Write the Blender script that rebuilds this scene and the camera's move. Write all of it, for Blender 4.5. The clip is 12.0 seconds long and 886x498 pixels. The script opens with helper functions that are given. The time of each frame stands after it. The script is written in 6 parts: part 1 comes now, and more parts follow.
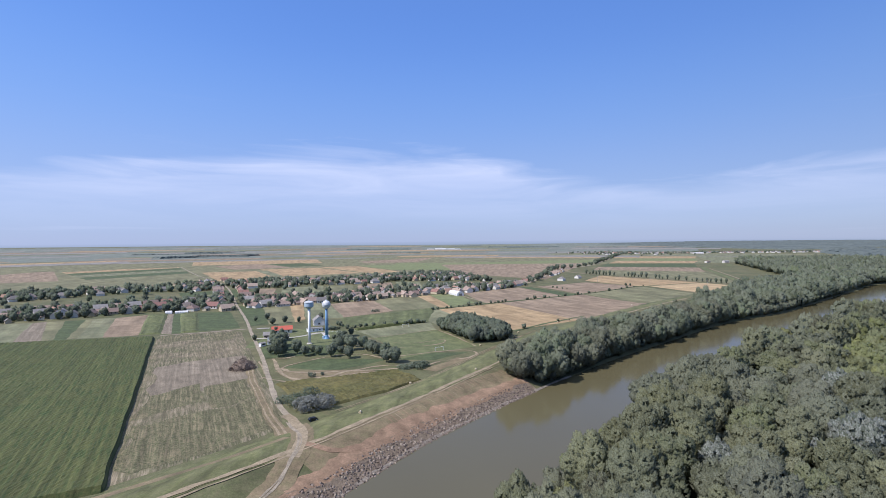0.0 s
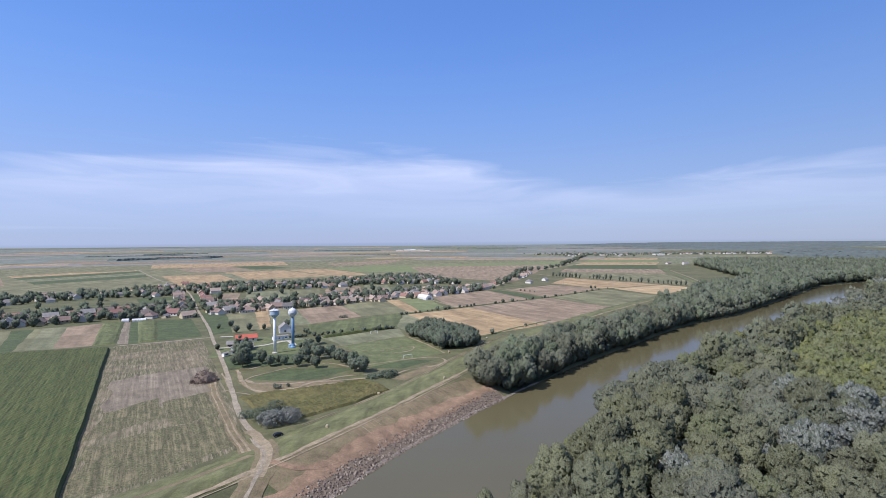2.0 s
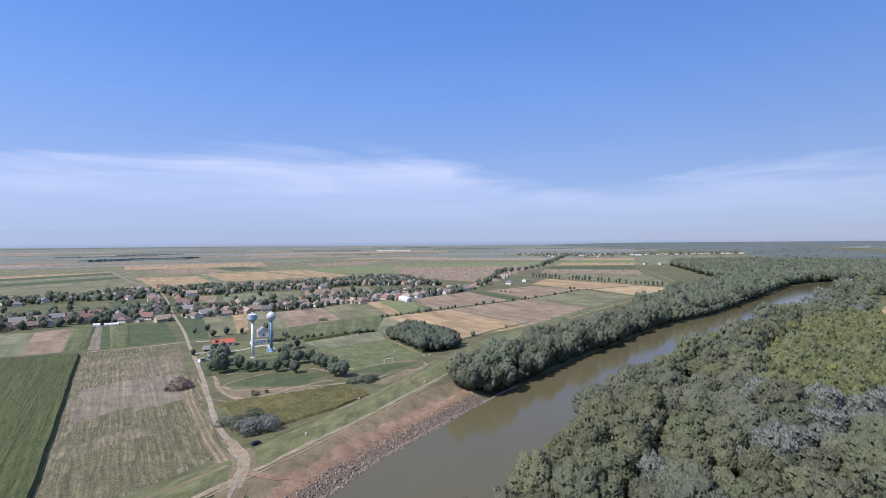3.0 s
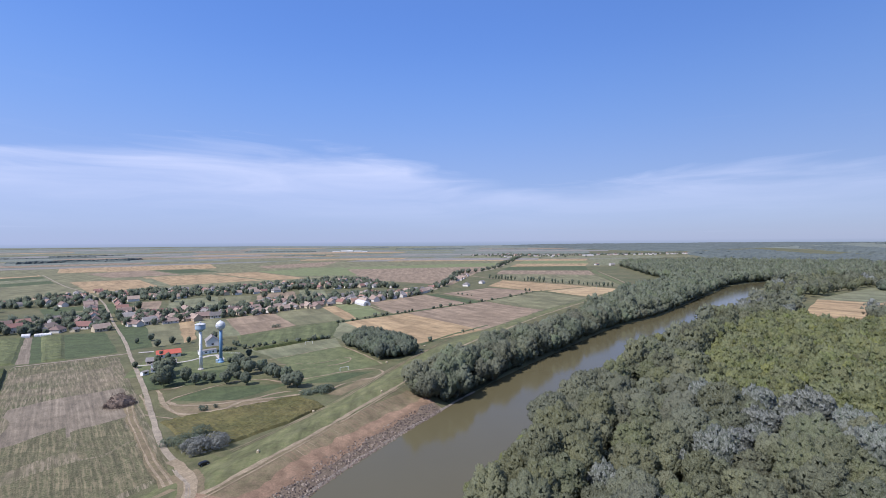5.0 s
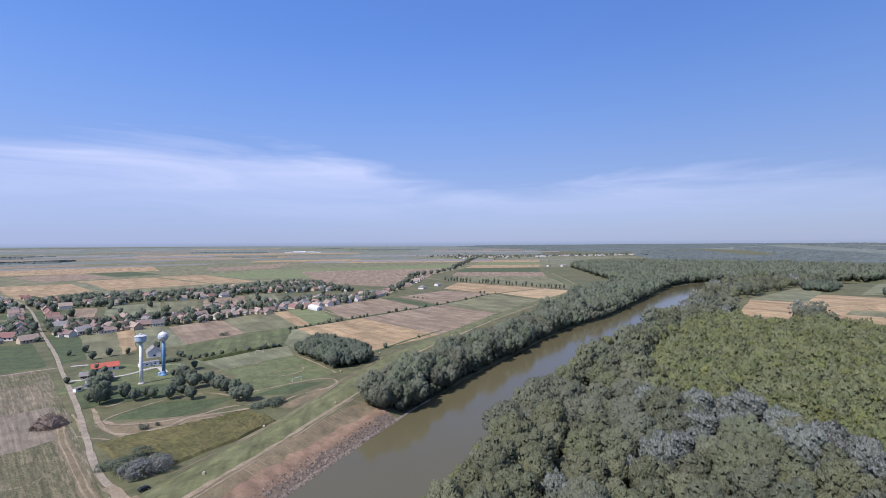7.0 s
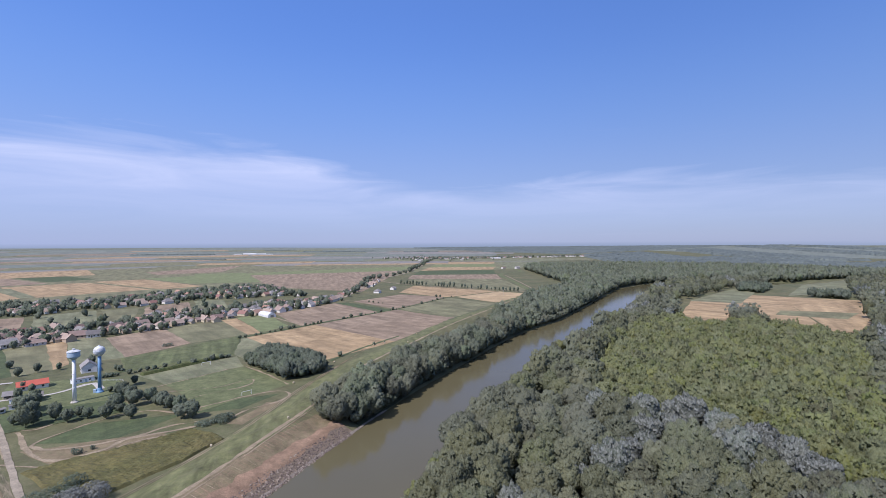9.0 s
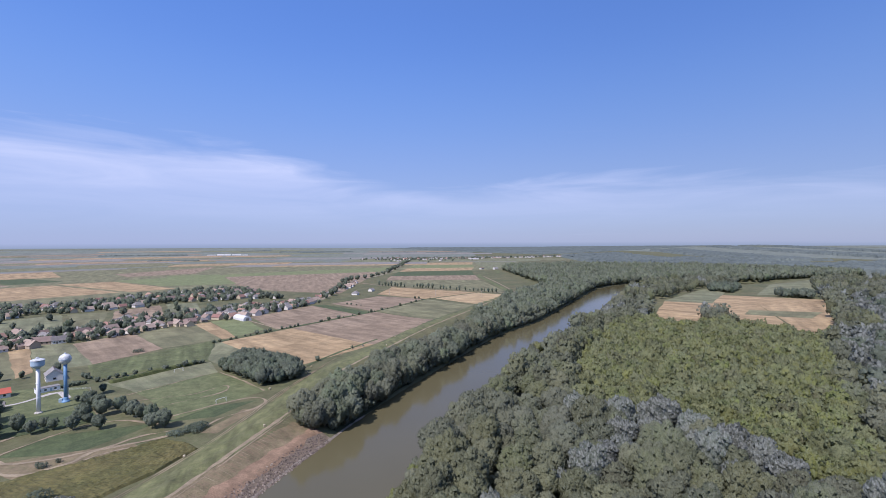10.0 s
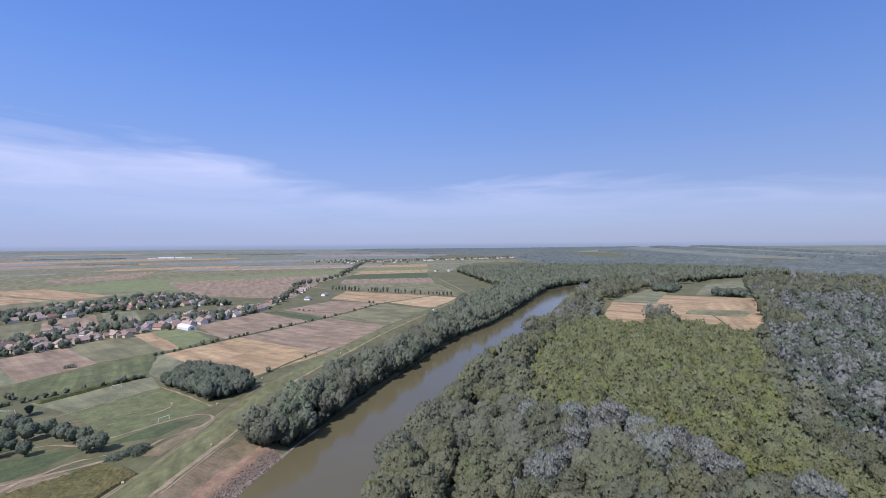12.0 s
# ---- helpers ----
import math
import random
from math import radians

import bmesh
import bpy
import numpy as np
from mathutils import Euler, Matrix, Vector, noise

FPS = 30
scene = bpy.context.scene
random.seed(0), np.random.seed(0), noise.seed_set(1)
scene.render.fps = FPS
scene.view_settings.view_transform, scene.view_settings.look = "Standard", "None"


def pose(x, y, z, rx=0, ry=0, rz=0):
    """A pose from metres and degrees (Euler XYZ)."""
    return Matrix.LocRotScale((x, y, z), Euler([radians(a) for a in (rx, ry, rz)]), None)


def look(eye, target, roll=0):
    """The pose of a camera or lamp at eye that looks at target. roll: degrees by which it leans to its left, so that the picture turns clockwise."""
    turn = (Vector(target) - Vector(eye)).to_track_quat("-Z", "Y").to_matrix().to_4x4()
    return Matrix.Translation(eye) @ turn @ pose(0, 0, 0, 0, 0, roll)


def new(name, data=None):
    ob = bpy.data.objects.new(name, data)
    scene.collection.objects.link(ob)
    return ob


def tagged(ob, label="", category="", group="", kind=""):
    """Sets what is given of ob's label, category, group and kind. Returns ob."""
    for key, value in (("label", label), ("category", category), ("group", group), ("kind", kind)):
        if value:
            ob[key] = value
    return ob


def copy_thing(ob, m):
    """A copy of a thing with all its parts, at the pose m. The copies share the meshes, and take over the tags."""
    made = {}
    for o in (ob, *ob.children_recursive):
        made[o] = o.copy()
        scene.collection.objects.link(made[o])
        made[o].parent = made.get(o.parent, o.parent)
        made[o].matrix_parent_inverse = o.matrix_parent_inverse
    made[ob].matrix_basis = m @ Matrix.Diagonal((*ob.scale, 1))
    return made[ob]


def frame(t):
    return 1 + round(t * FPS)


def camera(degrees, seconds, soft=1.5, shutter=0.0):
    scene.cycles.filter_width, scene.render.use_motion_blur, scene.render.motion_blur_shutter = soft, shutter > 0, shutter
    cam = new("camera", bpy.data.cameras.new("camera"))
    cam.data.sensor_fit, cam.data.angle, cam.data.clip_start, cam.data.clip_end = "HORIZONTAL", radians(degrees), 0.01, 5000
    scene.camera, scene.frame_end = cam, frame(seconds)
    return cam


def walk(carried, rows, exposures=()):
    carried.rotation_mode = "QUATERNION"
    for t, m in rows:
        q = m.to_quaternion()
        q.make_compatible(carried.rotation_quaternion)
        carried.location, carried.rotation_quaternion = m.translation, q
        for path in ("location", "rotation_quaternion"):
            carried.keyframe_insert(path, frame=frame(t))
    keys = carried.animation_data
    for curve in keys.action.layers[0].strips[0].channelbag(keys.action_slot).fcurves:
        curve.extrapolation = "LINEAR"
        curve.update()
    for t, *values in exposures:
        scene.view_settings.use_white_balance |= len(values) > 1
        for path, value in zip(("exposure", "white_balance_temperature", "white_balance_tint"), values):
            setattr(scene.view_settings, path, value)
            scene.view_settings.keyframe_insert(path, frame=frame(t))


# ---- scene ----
cam = camera(86.46, 12.0, soft=0.6)
# seconds, eye (x, y, z), yaw, pitch, lean to the right
PATH = [
    (0.0, -0.000, -0.000, 72.000, -0.000, -0.965, 0.494),
    (0.5, 0.101, 0.036, 73.076, -0.721, -0.943, 0.481),
    (1.0, 0.204, 0.074, 74.154, -1.670, -0.925, 0.471),
    (1.5, 0.310, 0.115, 75.233, -2.716, -0.909, 0.464),
    (2.0, 0.415, 0.158, 76.312, -3.741, -0.909, 0.461),
    (2.5, 0.521, 0.204, 77.392, -4.835, -0.915, 0.458),
    (4.5, 0.910, 0.452, 81.738, -9.952, -0.952, 0.427),
    (5.0, 0.968, 0.552, 82.838, -11.228, -0.963, 0.404),
    (5.5, 1.020, 0.659, 83.941, -12.649, -0.973, 0.378),
    (6.0, 1.067, 0.773, 85.049, -13.970, -0.976, 0.348),
    (6.5, 1.109, 0.893, 86.160, -15.271, -0.975, 0.316),
    (8.5, 1.136, 1.511, 90.661, -20.691, -0.870, 0.218),
    (9.0, 1.105, 1.686, 91.783, -21.996, -0.848, 0.220),
    (9.5, 1.069, 1.866, 92.902, -23.335, -0.838, 0.224),
    (10.0, 1.030, 2.050, 94.020, -24.615, -0.836, 0.234),
    (10.5, 0.988, 2.239, 95.138, -25.888, -0.836, 0.254),
    (11.0, 0.947, 2.436, 96.258, -27.578, -0.822, 0.292),
    (11.5, 0.905, 2.639, 97.381, -29.052, -0.794, 0.346),
    (12.0, 0.864, 2.844, 98.506, -30.134, -0.750, 0.411),
]
walk(cam, [(t, pose(x, y, z, 0, 0, yaw) @ pose(0, 0, 0, 90 + pitch, 0, 0) @ pose(0, 0, 0, 0, 0, -lean)) for t, x, y, z, yaw, pitch, lean in PATH],
     exposures=[(0.0, 0.56, 6150, 12), (12.0, 0.46, 6000, 18)])

# ---------------------------------------------------------------- world, sun
SUN_FROM = Vector((-0.87, -0.49, 0.0)).normalized()
SUN_UP = radians(50)
SKY, SUN = 0.07, 3.8


def nodes_of(tree):
    tree.nodes.clear()
    return tree.nodes, tree.links


world = bpy.data.worlds.new("sky")
scene.world = world
world.use_nodes = True
N, K = nodes_of(world.node_tree)


def node(kind, **values):
    n = N.new(kind)
    for key, value in values.items():
        n.inputs[key].default_value = value
    return n


def calc(op, a, b=None, c=None, clamp=False):
    n = N.new("ShaderNodeMath")
    n.operation, n.use_clamp = op, clamp
    for i, v in enumerate((a, b, c)):
        if v is None:
            continue
        if isinstance(v, (int, float)):
            n.inputs[i].default_value = v
        else:
            K.new(v, n.inputs[i])
    return n.outputs[0]


def ramp_of(source, stops):
    n = N.new("ShaderNodeValToRGB")
    n.color_ramp.interpolation = "B_SPLINE"
    els = n.color_ramp.elements
    while len(els) < len(stops):
        els.new(0.5)
    for e, (p, v) in zip(els, stops):
        e.position = p
        e.color = (v, v, v, 1) if isinstance(v, (int, float)) else (*v, 1)
    K.new(source, n.inputs[0])
    return n.outputs[0]


def blend(fac, a, b):
    n = N.new("ShaderNodeMix")
    n.data_type = "RGBA"
    for i, v in ((0, fac), (6, a), (7, b)):
        if isinstance(v, (int, float)):
            n.inputs[i].default_value = v
        elif isinstance(v, tuple):
            n.inputs[i].default_value = (*v, 1)
        else:
            K.new(v, n.inputs[i])
    return n.outputs[2]


sky = N.new("ShaderNodeTexSky")
sky.sky_type, sky.sun_disc = "NISHITA", False
sky.sun_elevation, sky.sun_rotation = SUN_UP, math.atan2(SUN_FROM.x, SUN_FROM.y)
sky.air_density, sky.dust_density, sky.ozone_density = 1.0, 0.3, 2.0
where = N.new("ShaderNodeTexCoord").outputs["Generated"]
split = N.new("ShaderNodeSeparateXYZ")
K.new(where, split.inputs[0])
azimuth = calc("MULTIPLY", calc("ARCTAN2", split.outputs[0], split.outputs[1]), 57.2958)
height = calc("MULTIPLY", calc("ARCSINE", split.outputs[2]), 57.2958)
# the long veil of cirrus: its upper edge, in degrees over the horizon, round the compass
edge = ramp_of(calc("MULTIPLY_ADD", azimuth, 1 / 160, 0.5), [
    (0.0, 0.45), (0.20, 0.42), (0.28, 0.56), (0.40, 0.79), (0.50, 0.76), (0.57, 0.60), (0.66, 0.36), (0.80, 0.60), (0.95, 0.36)])
edge = calc("MULTIPLY", edge, 15.0)
flat = N.new("ShaderNodeMapping")
flat.inputs["Scale"].default_value = (3.2, 3.2, 26.0)
K.new(where, flat.inputs[0])
wisps = node("ShaderNodeTexNoise", Scale=1.0, Detail=7.0, Roughness=0.55, Distortion=0.6)
K.new(flat.outputs[0], wisps.inputs[0])
under = calc("SUBTRACT", edge, height)
under = calc("ADD", under, calc("MULTIPLY_ADD", wisps.outputs[0], 5.0, -2.5))
veil = calc("MULTIPLY", calc("MULTIPLY", under, 0.42, clamp=True), calc("MULTIPLY_ADD", wisps.outputs[0], 1.3, -0.05, clamp=True))
veil = calc("MULTIPLY", veil, calc("MULTIPLY_ADD", height, 0.14, -0.15, clamp=True))
streak = N.new("ShaderNodeMapping")
streak.inputs["Scale"].default_value = (1.5, 1.5, 30.0)
streak.inputs["Location"].default_value = (3.0, 1.0, 0.0)
K.new(where, streak.inputs[0])
thin = node("ShaderNodeTexNoise", Scale=1.6, Detail=6.0, Roughness=0.6, Distortion=0.4)
K.new(streak.outputs[0], thin.inputs[0])
faint = calc("MULTIPLY", calc("MULTIPLY_ADD", thin.outputs[0], 4.0, -2.5, clamp=True), calc("MULTIPLY_ADD", height, -0.06, 1.05, clamp=True))
veil = calc("ADD", calc("MULTIPLY", veil, 0.95), calc("MULTIPLY", faint, 0.22), clamp=True)
# clear air: the Nishita sky, deepened low down towards the saturated blue of a late-summer noon
# above about 35 degrees, out of view, the ramp is brightened to fill shadows
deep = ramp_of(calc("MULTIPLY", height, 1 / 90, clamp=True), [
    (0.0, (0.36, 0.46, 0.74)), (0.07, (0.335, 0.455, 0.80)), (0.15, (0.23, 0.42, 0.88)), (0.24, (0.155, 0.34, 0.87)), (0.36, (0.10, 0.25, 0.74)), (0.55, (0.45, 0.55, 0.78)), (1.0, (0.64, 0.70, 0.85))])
gain = N.new("ShaderNodeVectorMath")
gain.operation = "SCALE"
away = ramp_of(calc("MULTIPLY_ADD", azimuth, 1 / 360, 0.5), [(0.0, 1.0), (0.25, 1.0), (0.37, 1.0), (0.45, 0.93), (0.55, 0.90), (0.62, 0.80), (0.72, 0.74), (0.85, 0.85), (1.0, 1.0)])
K.new(calc("MULTIPLY", away, 0.77 / SKY), gain.inputs["Scale"])
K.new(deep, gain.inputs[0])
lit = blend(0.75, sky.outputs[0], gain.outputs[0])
lit = blend(veil, lit, (0.50 / SKY, 0.54 / SKY, 0.69 / SKY))
lit = blend(calc("MULTIPLY", height, -2.0, clamp=True), lit, (0.22 / SKY, 0.27 / SKY, 0.36 / SKY))
back = node("ShaderNodeBackground", Strength=SKY)
K.new(lit, back.inputs[0])
K.new(back.outputs[0], N.new("ShaderNodeOutputWorld").inputs[0])

lamp = bpy.data.lights.new("sun", "SUN")
lamp.energy, lamp.angle, lamp.color = SUN, radians(0.55), (1.0, 0.93, 0.87)
sun = new("sun", lamp)
sun.matrix_world = look(SUN_FROM * 100 * math.cos(SUN_UP) + Vector((0, 0, 100 * math.sin(SUN_UP))), (0, 0, 0))


# ---------------------------------------------------------------- materials
def surface(name, colours, big=0.02, small=1.0, rough=0.9, bump=0.0, rows=None, leaf=False, metal=0.0, wear=0.5, per_thing=0.0, spec=0.3, island=0.0, bands=False):
    """A surface with stains at two scales; rows: (metres apart, depth of the stripes, colour); leaf: porous foliage, varied clump by clump, that lets light through."""
    global N, K
    m = bpy.data.materials.new(name)
    m.use_nodes = True
    N, K = nodes_of(m.node_tree)
    place = N.new("ShaderNodeTexCoord").outputs["Object"]
    if leaf:
        place = N.new("ShaderNodeNewGeometry").outputs["Position"]
    coarse = node("ShaderNodeTexNoise", Scale=big, Detail=5.0, Roughness=0.6)
    fine = node("ShaderNodeTexNoise", Scale=small, Detail=6.0, Roughness=0.65)
    for n in (coarse, fine):
        K.new(place, n.inputs[0])
    if bands:
        broad = N.new("ShaderNodeMapping")
        broad.inputs["Scale"].default_value = (0.45, 0.9, 1.0)
        K.new(place, broad.inputs[0])
        K.new(broad.outputs[0], coarse.inputs[0])
    a, b, c = colours
    shade = blend(calc("MULTIPLY_ADD", coarse.outputs[0], 3.2, -1.1, clamp=True), a, b)
    grain = fine.outputs[0]
    if leaf:
        tint_of = N.new("ShaderNodeAttribute")
        tint_of.attribute_name = "tree_tint"
        tone = calc("FRACT", calc("ADD", tint_of.outputs["Fac"], N.new("ShaderNodeObjectInfo").outputs["Random"]))
        own = N.new("ShaderNodeHueSaturation")
        K.new(calc("MULTIPLY_ADD", tone, 0.66, 0.68), own.inputs["Value"])
        K.new(calc("MULTIPLY_ADD", calc("FRACT", calc("MULTIPLY", tone, 7.31)), 0.035, 0.474), own.inputs["Hue"])
        K.new(calc("MULTIPLY_ADD", calc("FRACT", calc("MULTIPLY", tone, 13.7)), 0.5, 0.74), own.inputs["Saturation"])
        K.new(shade, own.inputs["Color"])
        shade = own.outputs[0]
        grain = calc("ADD", calc("MULTIPLY", N.new("ShaderNodeNewGeometry").outputs["Random Per Island"], 0.5), calc("MULTIPLY", fine.outputs[0], 0.5))
    shade = blend(calc("MULTIPLY", calc("MULTIPLY_ADD", grain, 3.0, -1.0, clamp=True), wear), shade, c)
    if not leaf and small < 1.4:
        mid = node("ShaderNodeTexNoise", Scale=(big * small) ** 0.5, Detail=4.0, Roughness=0.7)
        K.new(place, mid.inputs[0])
        mottle = N.new("ShaderNodeHueSaturation")
        K.new(calc("MULTIPLY_ADD", mid.outputs[0], 1.5, 0.25), mottle.inputs["Value"])
        K.new(shade, mottle.inputs["Color"])
        shade = mottle.outputs[0]
        speck = node("ShaderNodeTexNoise", Scale=1.7, Detail=4.0, Roughness=0.8)
        K.new(place, speck.inputs[0])
        tussock = N.new("ShaderNodeHueSaturation")
        K.new(calc("MULTIPLY_ADD", speck.outputs[0], 1.5, 0.25), tussock.inputs["Value"])
        K.new(shade, tussock.inputs["Color"])
        shade = tussock.outputs[0]
    if rows:
        apart, depth, tint = rows
        drawn = N.new("ShaderNodeMapping")
        drawn.inputs["Scale"].default_value = (0.8 / apart, 0.09, 1.0)
        K.new(place, drawn.inputs[0])
        streaks = node("ShaderNodeTexNoise", Scale=1.0, Detail=5.0, Roughness=0.7)
        K.new(drawn.outputs[0], streaks.inputs[0])
        patchy = node("ShaderNodeTexNoise", Scale=big * 2.5, Detail=4.0)
        K.new(place, patchy.inputs[0])
        mask = calc("MULTIPLY", calc("MULTIPLY_ADD", streaks.outputs[0], 7.0, -3.2, clamp=True), calc("MULTIPLY_ADD", patchy.outputs[0], 2.6, -0.5, clamp=True))
        shade = blend(calc("MULTIPLY", mask, depth), shade, tint)
        lines = N.new("ShaderNodeMapping")
        lines.inputs["Scale"].default_value = (1 / (1.6 * apart + 0.6), 0.012, 1.0)
        K.new(place, lines.inputs[0])
        passes = node("ShaderNodeTexNoise", Scale=1.0, Detail=3.0, Roughness=0.6)
        K.new(lines.outputs[0], passes.inputs[0])
        drill = N.new("ShaderNodeHueSaturation")
        K.new(calc("MULTIPLY_ADD", passes.outputs[0], 1.5, 0.25), drill.inputs["Value"])
        K.new(shade, drill.inputs["Color"])
        shade = drill.outputs[0]
    if per_thing:
        info = N.new("ShaderNodeObjectInfo")
        hsv = N.new("ShaderNodeHueSaturation")
        K.new(calc("MULTIPLY_ADD", info.outputs["Random"], 2 * per_thing, 1 - per_thing), hsv.inputs["Value"])
        K.new(calc("MULTIPLY_ADD", info.outputs["Random"], 0.03, 0.485), hsv.inputs["Hue"])
        K.new(shade, hsv.inputs["Color"])
        shade = hsv.outputs[0]
    if island:
        each = N.new("ShaderNodeHueSaturation")
        K.new(calc("MULTIPLY_ADD", N.new("ShaderNodeNewGeometry").outputs["Random Per Island"], 2 * island, 1 - island), each.inputs["Value"])
        K.new(shade, each.inputs["Color"])
        shade = each.outputs[0]
    skin = node("ShaderNodeBsdfPrincipled", Roughness=rough, Metallic=metal)
    skin.inputs["Specular IOR Level"].default_value = spec
    K.new(shade, skin.inputs["Base Color"])
    if leaf:
        tufts = node("ShaderNodeTexNoise", Scale=2.6, Detail=4.0, Roughness=0.7)
        upright = N.new("ShaderNodeMapping")
        upright.inputs["Scale"].default_value = (1.0, 1.0, 0.45)
        K.new(place, upright.inputs[0])
        K.new(upright.outputs[0], tufts.inputs[0])
        relief = node("ShaderNodeBump", Strength=0.35, Distance=0.2)
        K.new(tufts.outputs[0], relief.inputs["Height"])
        K.new(relief.outputs[0], skin.inputs["Normal"])
        fleck = N.new("ShaderNodeHueSaturation")
        K.new(calc("MULTIPLY_ADD", tufts.outputs[0], 0.8, 0.6), fleck.inputs["Value"])
        K.new(shade, fleck.inputs["Color"])
        shade = fleck.outputs[0]
        K.new(shade, skin.inputs["Base Color"])
    if bump:
        relief = node("ShaderNodeBump", Strength=0.8, Distance=bump)
        K.new(fine.outputs[0], relief.inputs["Height"])
        K.new(relief.outputs[0], skin.inputs["Normal"])
    end = skin.outputs[0]
    if leaf:
        glow = N.new("ShaderNodeBsdfTranslucent")
        K.new(shade, glow.inputs[0])
        both = N.new("ShaderNodeMixShader")
        both.inputs[0].default_value = 0.5
        K.new(end, both.inputs[1])
        K.new(glow.outputs[0], both.inputs[2])
        sieve = node("ShaderNodeTexNoise", Scale=3.2, Detail=2.0, Roughness=0.6)
        K.new(place, sieve.inputs[0])
        porous = N.new("ShaderNodeMixShader")
        K.new(calc("MULTIPLY_ADD", sieve.outputs[0], 4.0, -1.88, clamp=True), porous.inputs[0])
        K.new(both.outputs[0], porous.inputs[1])
        K.new(N.new("ShaderNodeBsdfTransparent").outputs[0], porous.inputs[2])
        end = porous.outputs[0]
    K.new(end, N.new("ShaderNodeOutputMaterial").inputs[0])
    return m


GRASS = surface("meadow_grass", ((0.060, 0.077, 0.030), (0.116, 0.111, 0.053), (0.157, 0.135, 0.081)), 0.012, 0.35, bump=0.15)
LAWN = surface("mown_grass", ((0.080, 0.103, 0.042), (0.112, 0.127, 0.056), (0.154, 0.152, 0.075)), 0.03, 0.5, bump=0.1)
LEVEEGRASS = surface("levee_grass", ((0.087, 0.101, 0.039), (0.112, 0.120, 0.049), (0.156, 0.144, 0.069)), 0.03, 0.5, bump=0.1, rows=(2.5, 0.35, (0.150, 0.146, 0.085)))
DARKGRASS = surface("lush_grass", ((0.049, 0.069, 0.031), (0.067, 0.090, 0.037), (0.091, 0.100, 0.047)), 0.03, 0.5, bump=0.1)
CORN = surface("maize", ((0.046, 0.060, 0.017), (0.062, 0.073, 0.022), (0.106, 0.104, 0.041)), 0.03, 2.4, wear=0.65, bump=0.05, rows=(0.8, 0.8, (0.031, 0.055, 0.016)))
STUBBLE = surface("harvested_maize_stubble", ((0.141, 0.117, 0.075), (0.054, 0.066, 0.024), (0.154, 0.128, 0.083)), 0.035, 0.6, wear=0.25, bump=0.15, bands=True, rows=(0.75, 0.75, (0.27, 0.222, 0.155)))
BARE = surface("bare_raked_earth", ((0.157, 0.129, 0.093), (0.185, 0.154, 0.114), (0.127, 0.109, 0.074)), 0.03, 0.6, wear=0.4, bump=0.1, rows=(0.9, 0.6, (0.245, 0.202, 0.150)))
WEEDY = surface("weedy_maize_stubble", ((0.036, 0.048, 0.017), (0.056, 0.063, 0.026), (0.174, 0.150, 0.090)), 0.05, 1.0, wear=0.75, bump=0.25, rows=(0.75, 0.5, (0.250, 0.200, 0.125)))
STRAW = surface("wheat_stubble", ((0.280, 0.199, 0.107), (0.319, 0.231, 0.126), (0.234, 0.166, 0.092)), 0.015, 0.3, rows=(7.0, 0.35, (0.328, 0.250, 0.148)))
PLOUGH = surface("ploughed_earth", ((0.210, 0.157, 0.104), (0.241, 0.184, 0.125), (0.176, 0.132, 0.088)), 0.012, 0.3, rows=(6.0, 0.2, (0.234, 0.176, 0.129)))
GOLD = surface("ripe_straw", ((0.348, 0.257, 0.140), (0.381, 0.289, 0.166), (0.298, 0.215, 0.122)), 0.01, 0.2)
GREEN = surface("green_crop", ((0.119, 0.135, 0.073), (0.158, 0.160, 0.091), (0.195, 0.176, 0.114)), 0.012, 0.3, rows=(6.0, 0.3, (0.117, 0.133, 0.062)))
BRIGHT = surface("bright_clover", ((0.126, 0.157, 0.064), (0.159, 0.180, 0.078), (0.168, 0.166, 0.092)), 0.012, 0.3)
DULL = surface("dull_green_crop", ((0.124, 0.130, 0.068), (0.152, 0.149, 0.079), (0.180, 0.155, 0.090)), 0.008, 0.2, rows=(9.0, 0.3, (0.133, 0.133, 0.078)))
OLIVE = surface("yellowish_green_crop", ((0.076, 0.094, 0.038), (0.097, 0.112, 0.047), (0.125, 0.128, 0.062)), 0.02, 0.4, rows=(3.0, 0.3, (0.112, 0.120, 0.056)))
WEEDS = surface("yellowing_weeds", ((0.088, 0.084, 0.029), (0.122, 0.102, 0.039), (0.064, 0.073, 0.029)), 0.04, 0.6, bump=0.5)
DIRT = surface("packed_earth", ((0.248, 0.196, 0.132), (0.292, 0.232, 0.157), (0.181, 0.155, 0.095)), 0.05, 0.7, bump=0.05)
ROADDUST = surface("gravel_road", ((0.258, 0.218, 0.163), (0.291, 0.250, 0.187), (0.219, 0.183, 0.136)), 0.05, 1.0)
REDEARTH = surface("red_earth", ((0.222, 0.145, 0.093), (0.271, 0.176, 0.117), (0.166, 0.123, 0.078)), 0.05, 0.5, bump=0.1)
SLOPE = surface("bare_slope", ((0.165, 0.125, 0.078), (0.204, 0.153, 0.096), (0.108, 0.114, 0.050)), 0.05, 0.4, bump=0.1)
ROCK = surface("quarry_stone", ((0.171, 0.136, 0.106), (0.226, 0.188, 0.153), (0.120, 0.096, 0.076)), 0.3, 1.5, per_thing=0.25, island=0.5)
STONY = surface("stony_earth", ((0.161, 0.124, 0.090), (0.205, 0.161, 0.116), (0.115, 0.092, 0.066)), 0.2, 1.3, bump=0.3)
MUD = surface("dried_river_mud", ((0.204, 0.174, 0.140), (0.255, 0.221, 0.183), (0.145, 0.123, 0.098)), 0.1, 0.9)
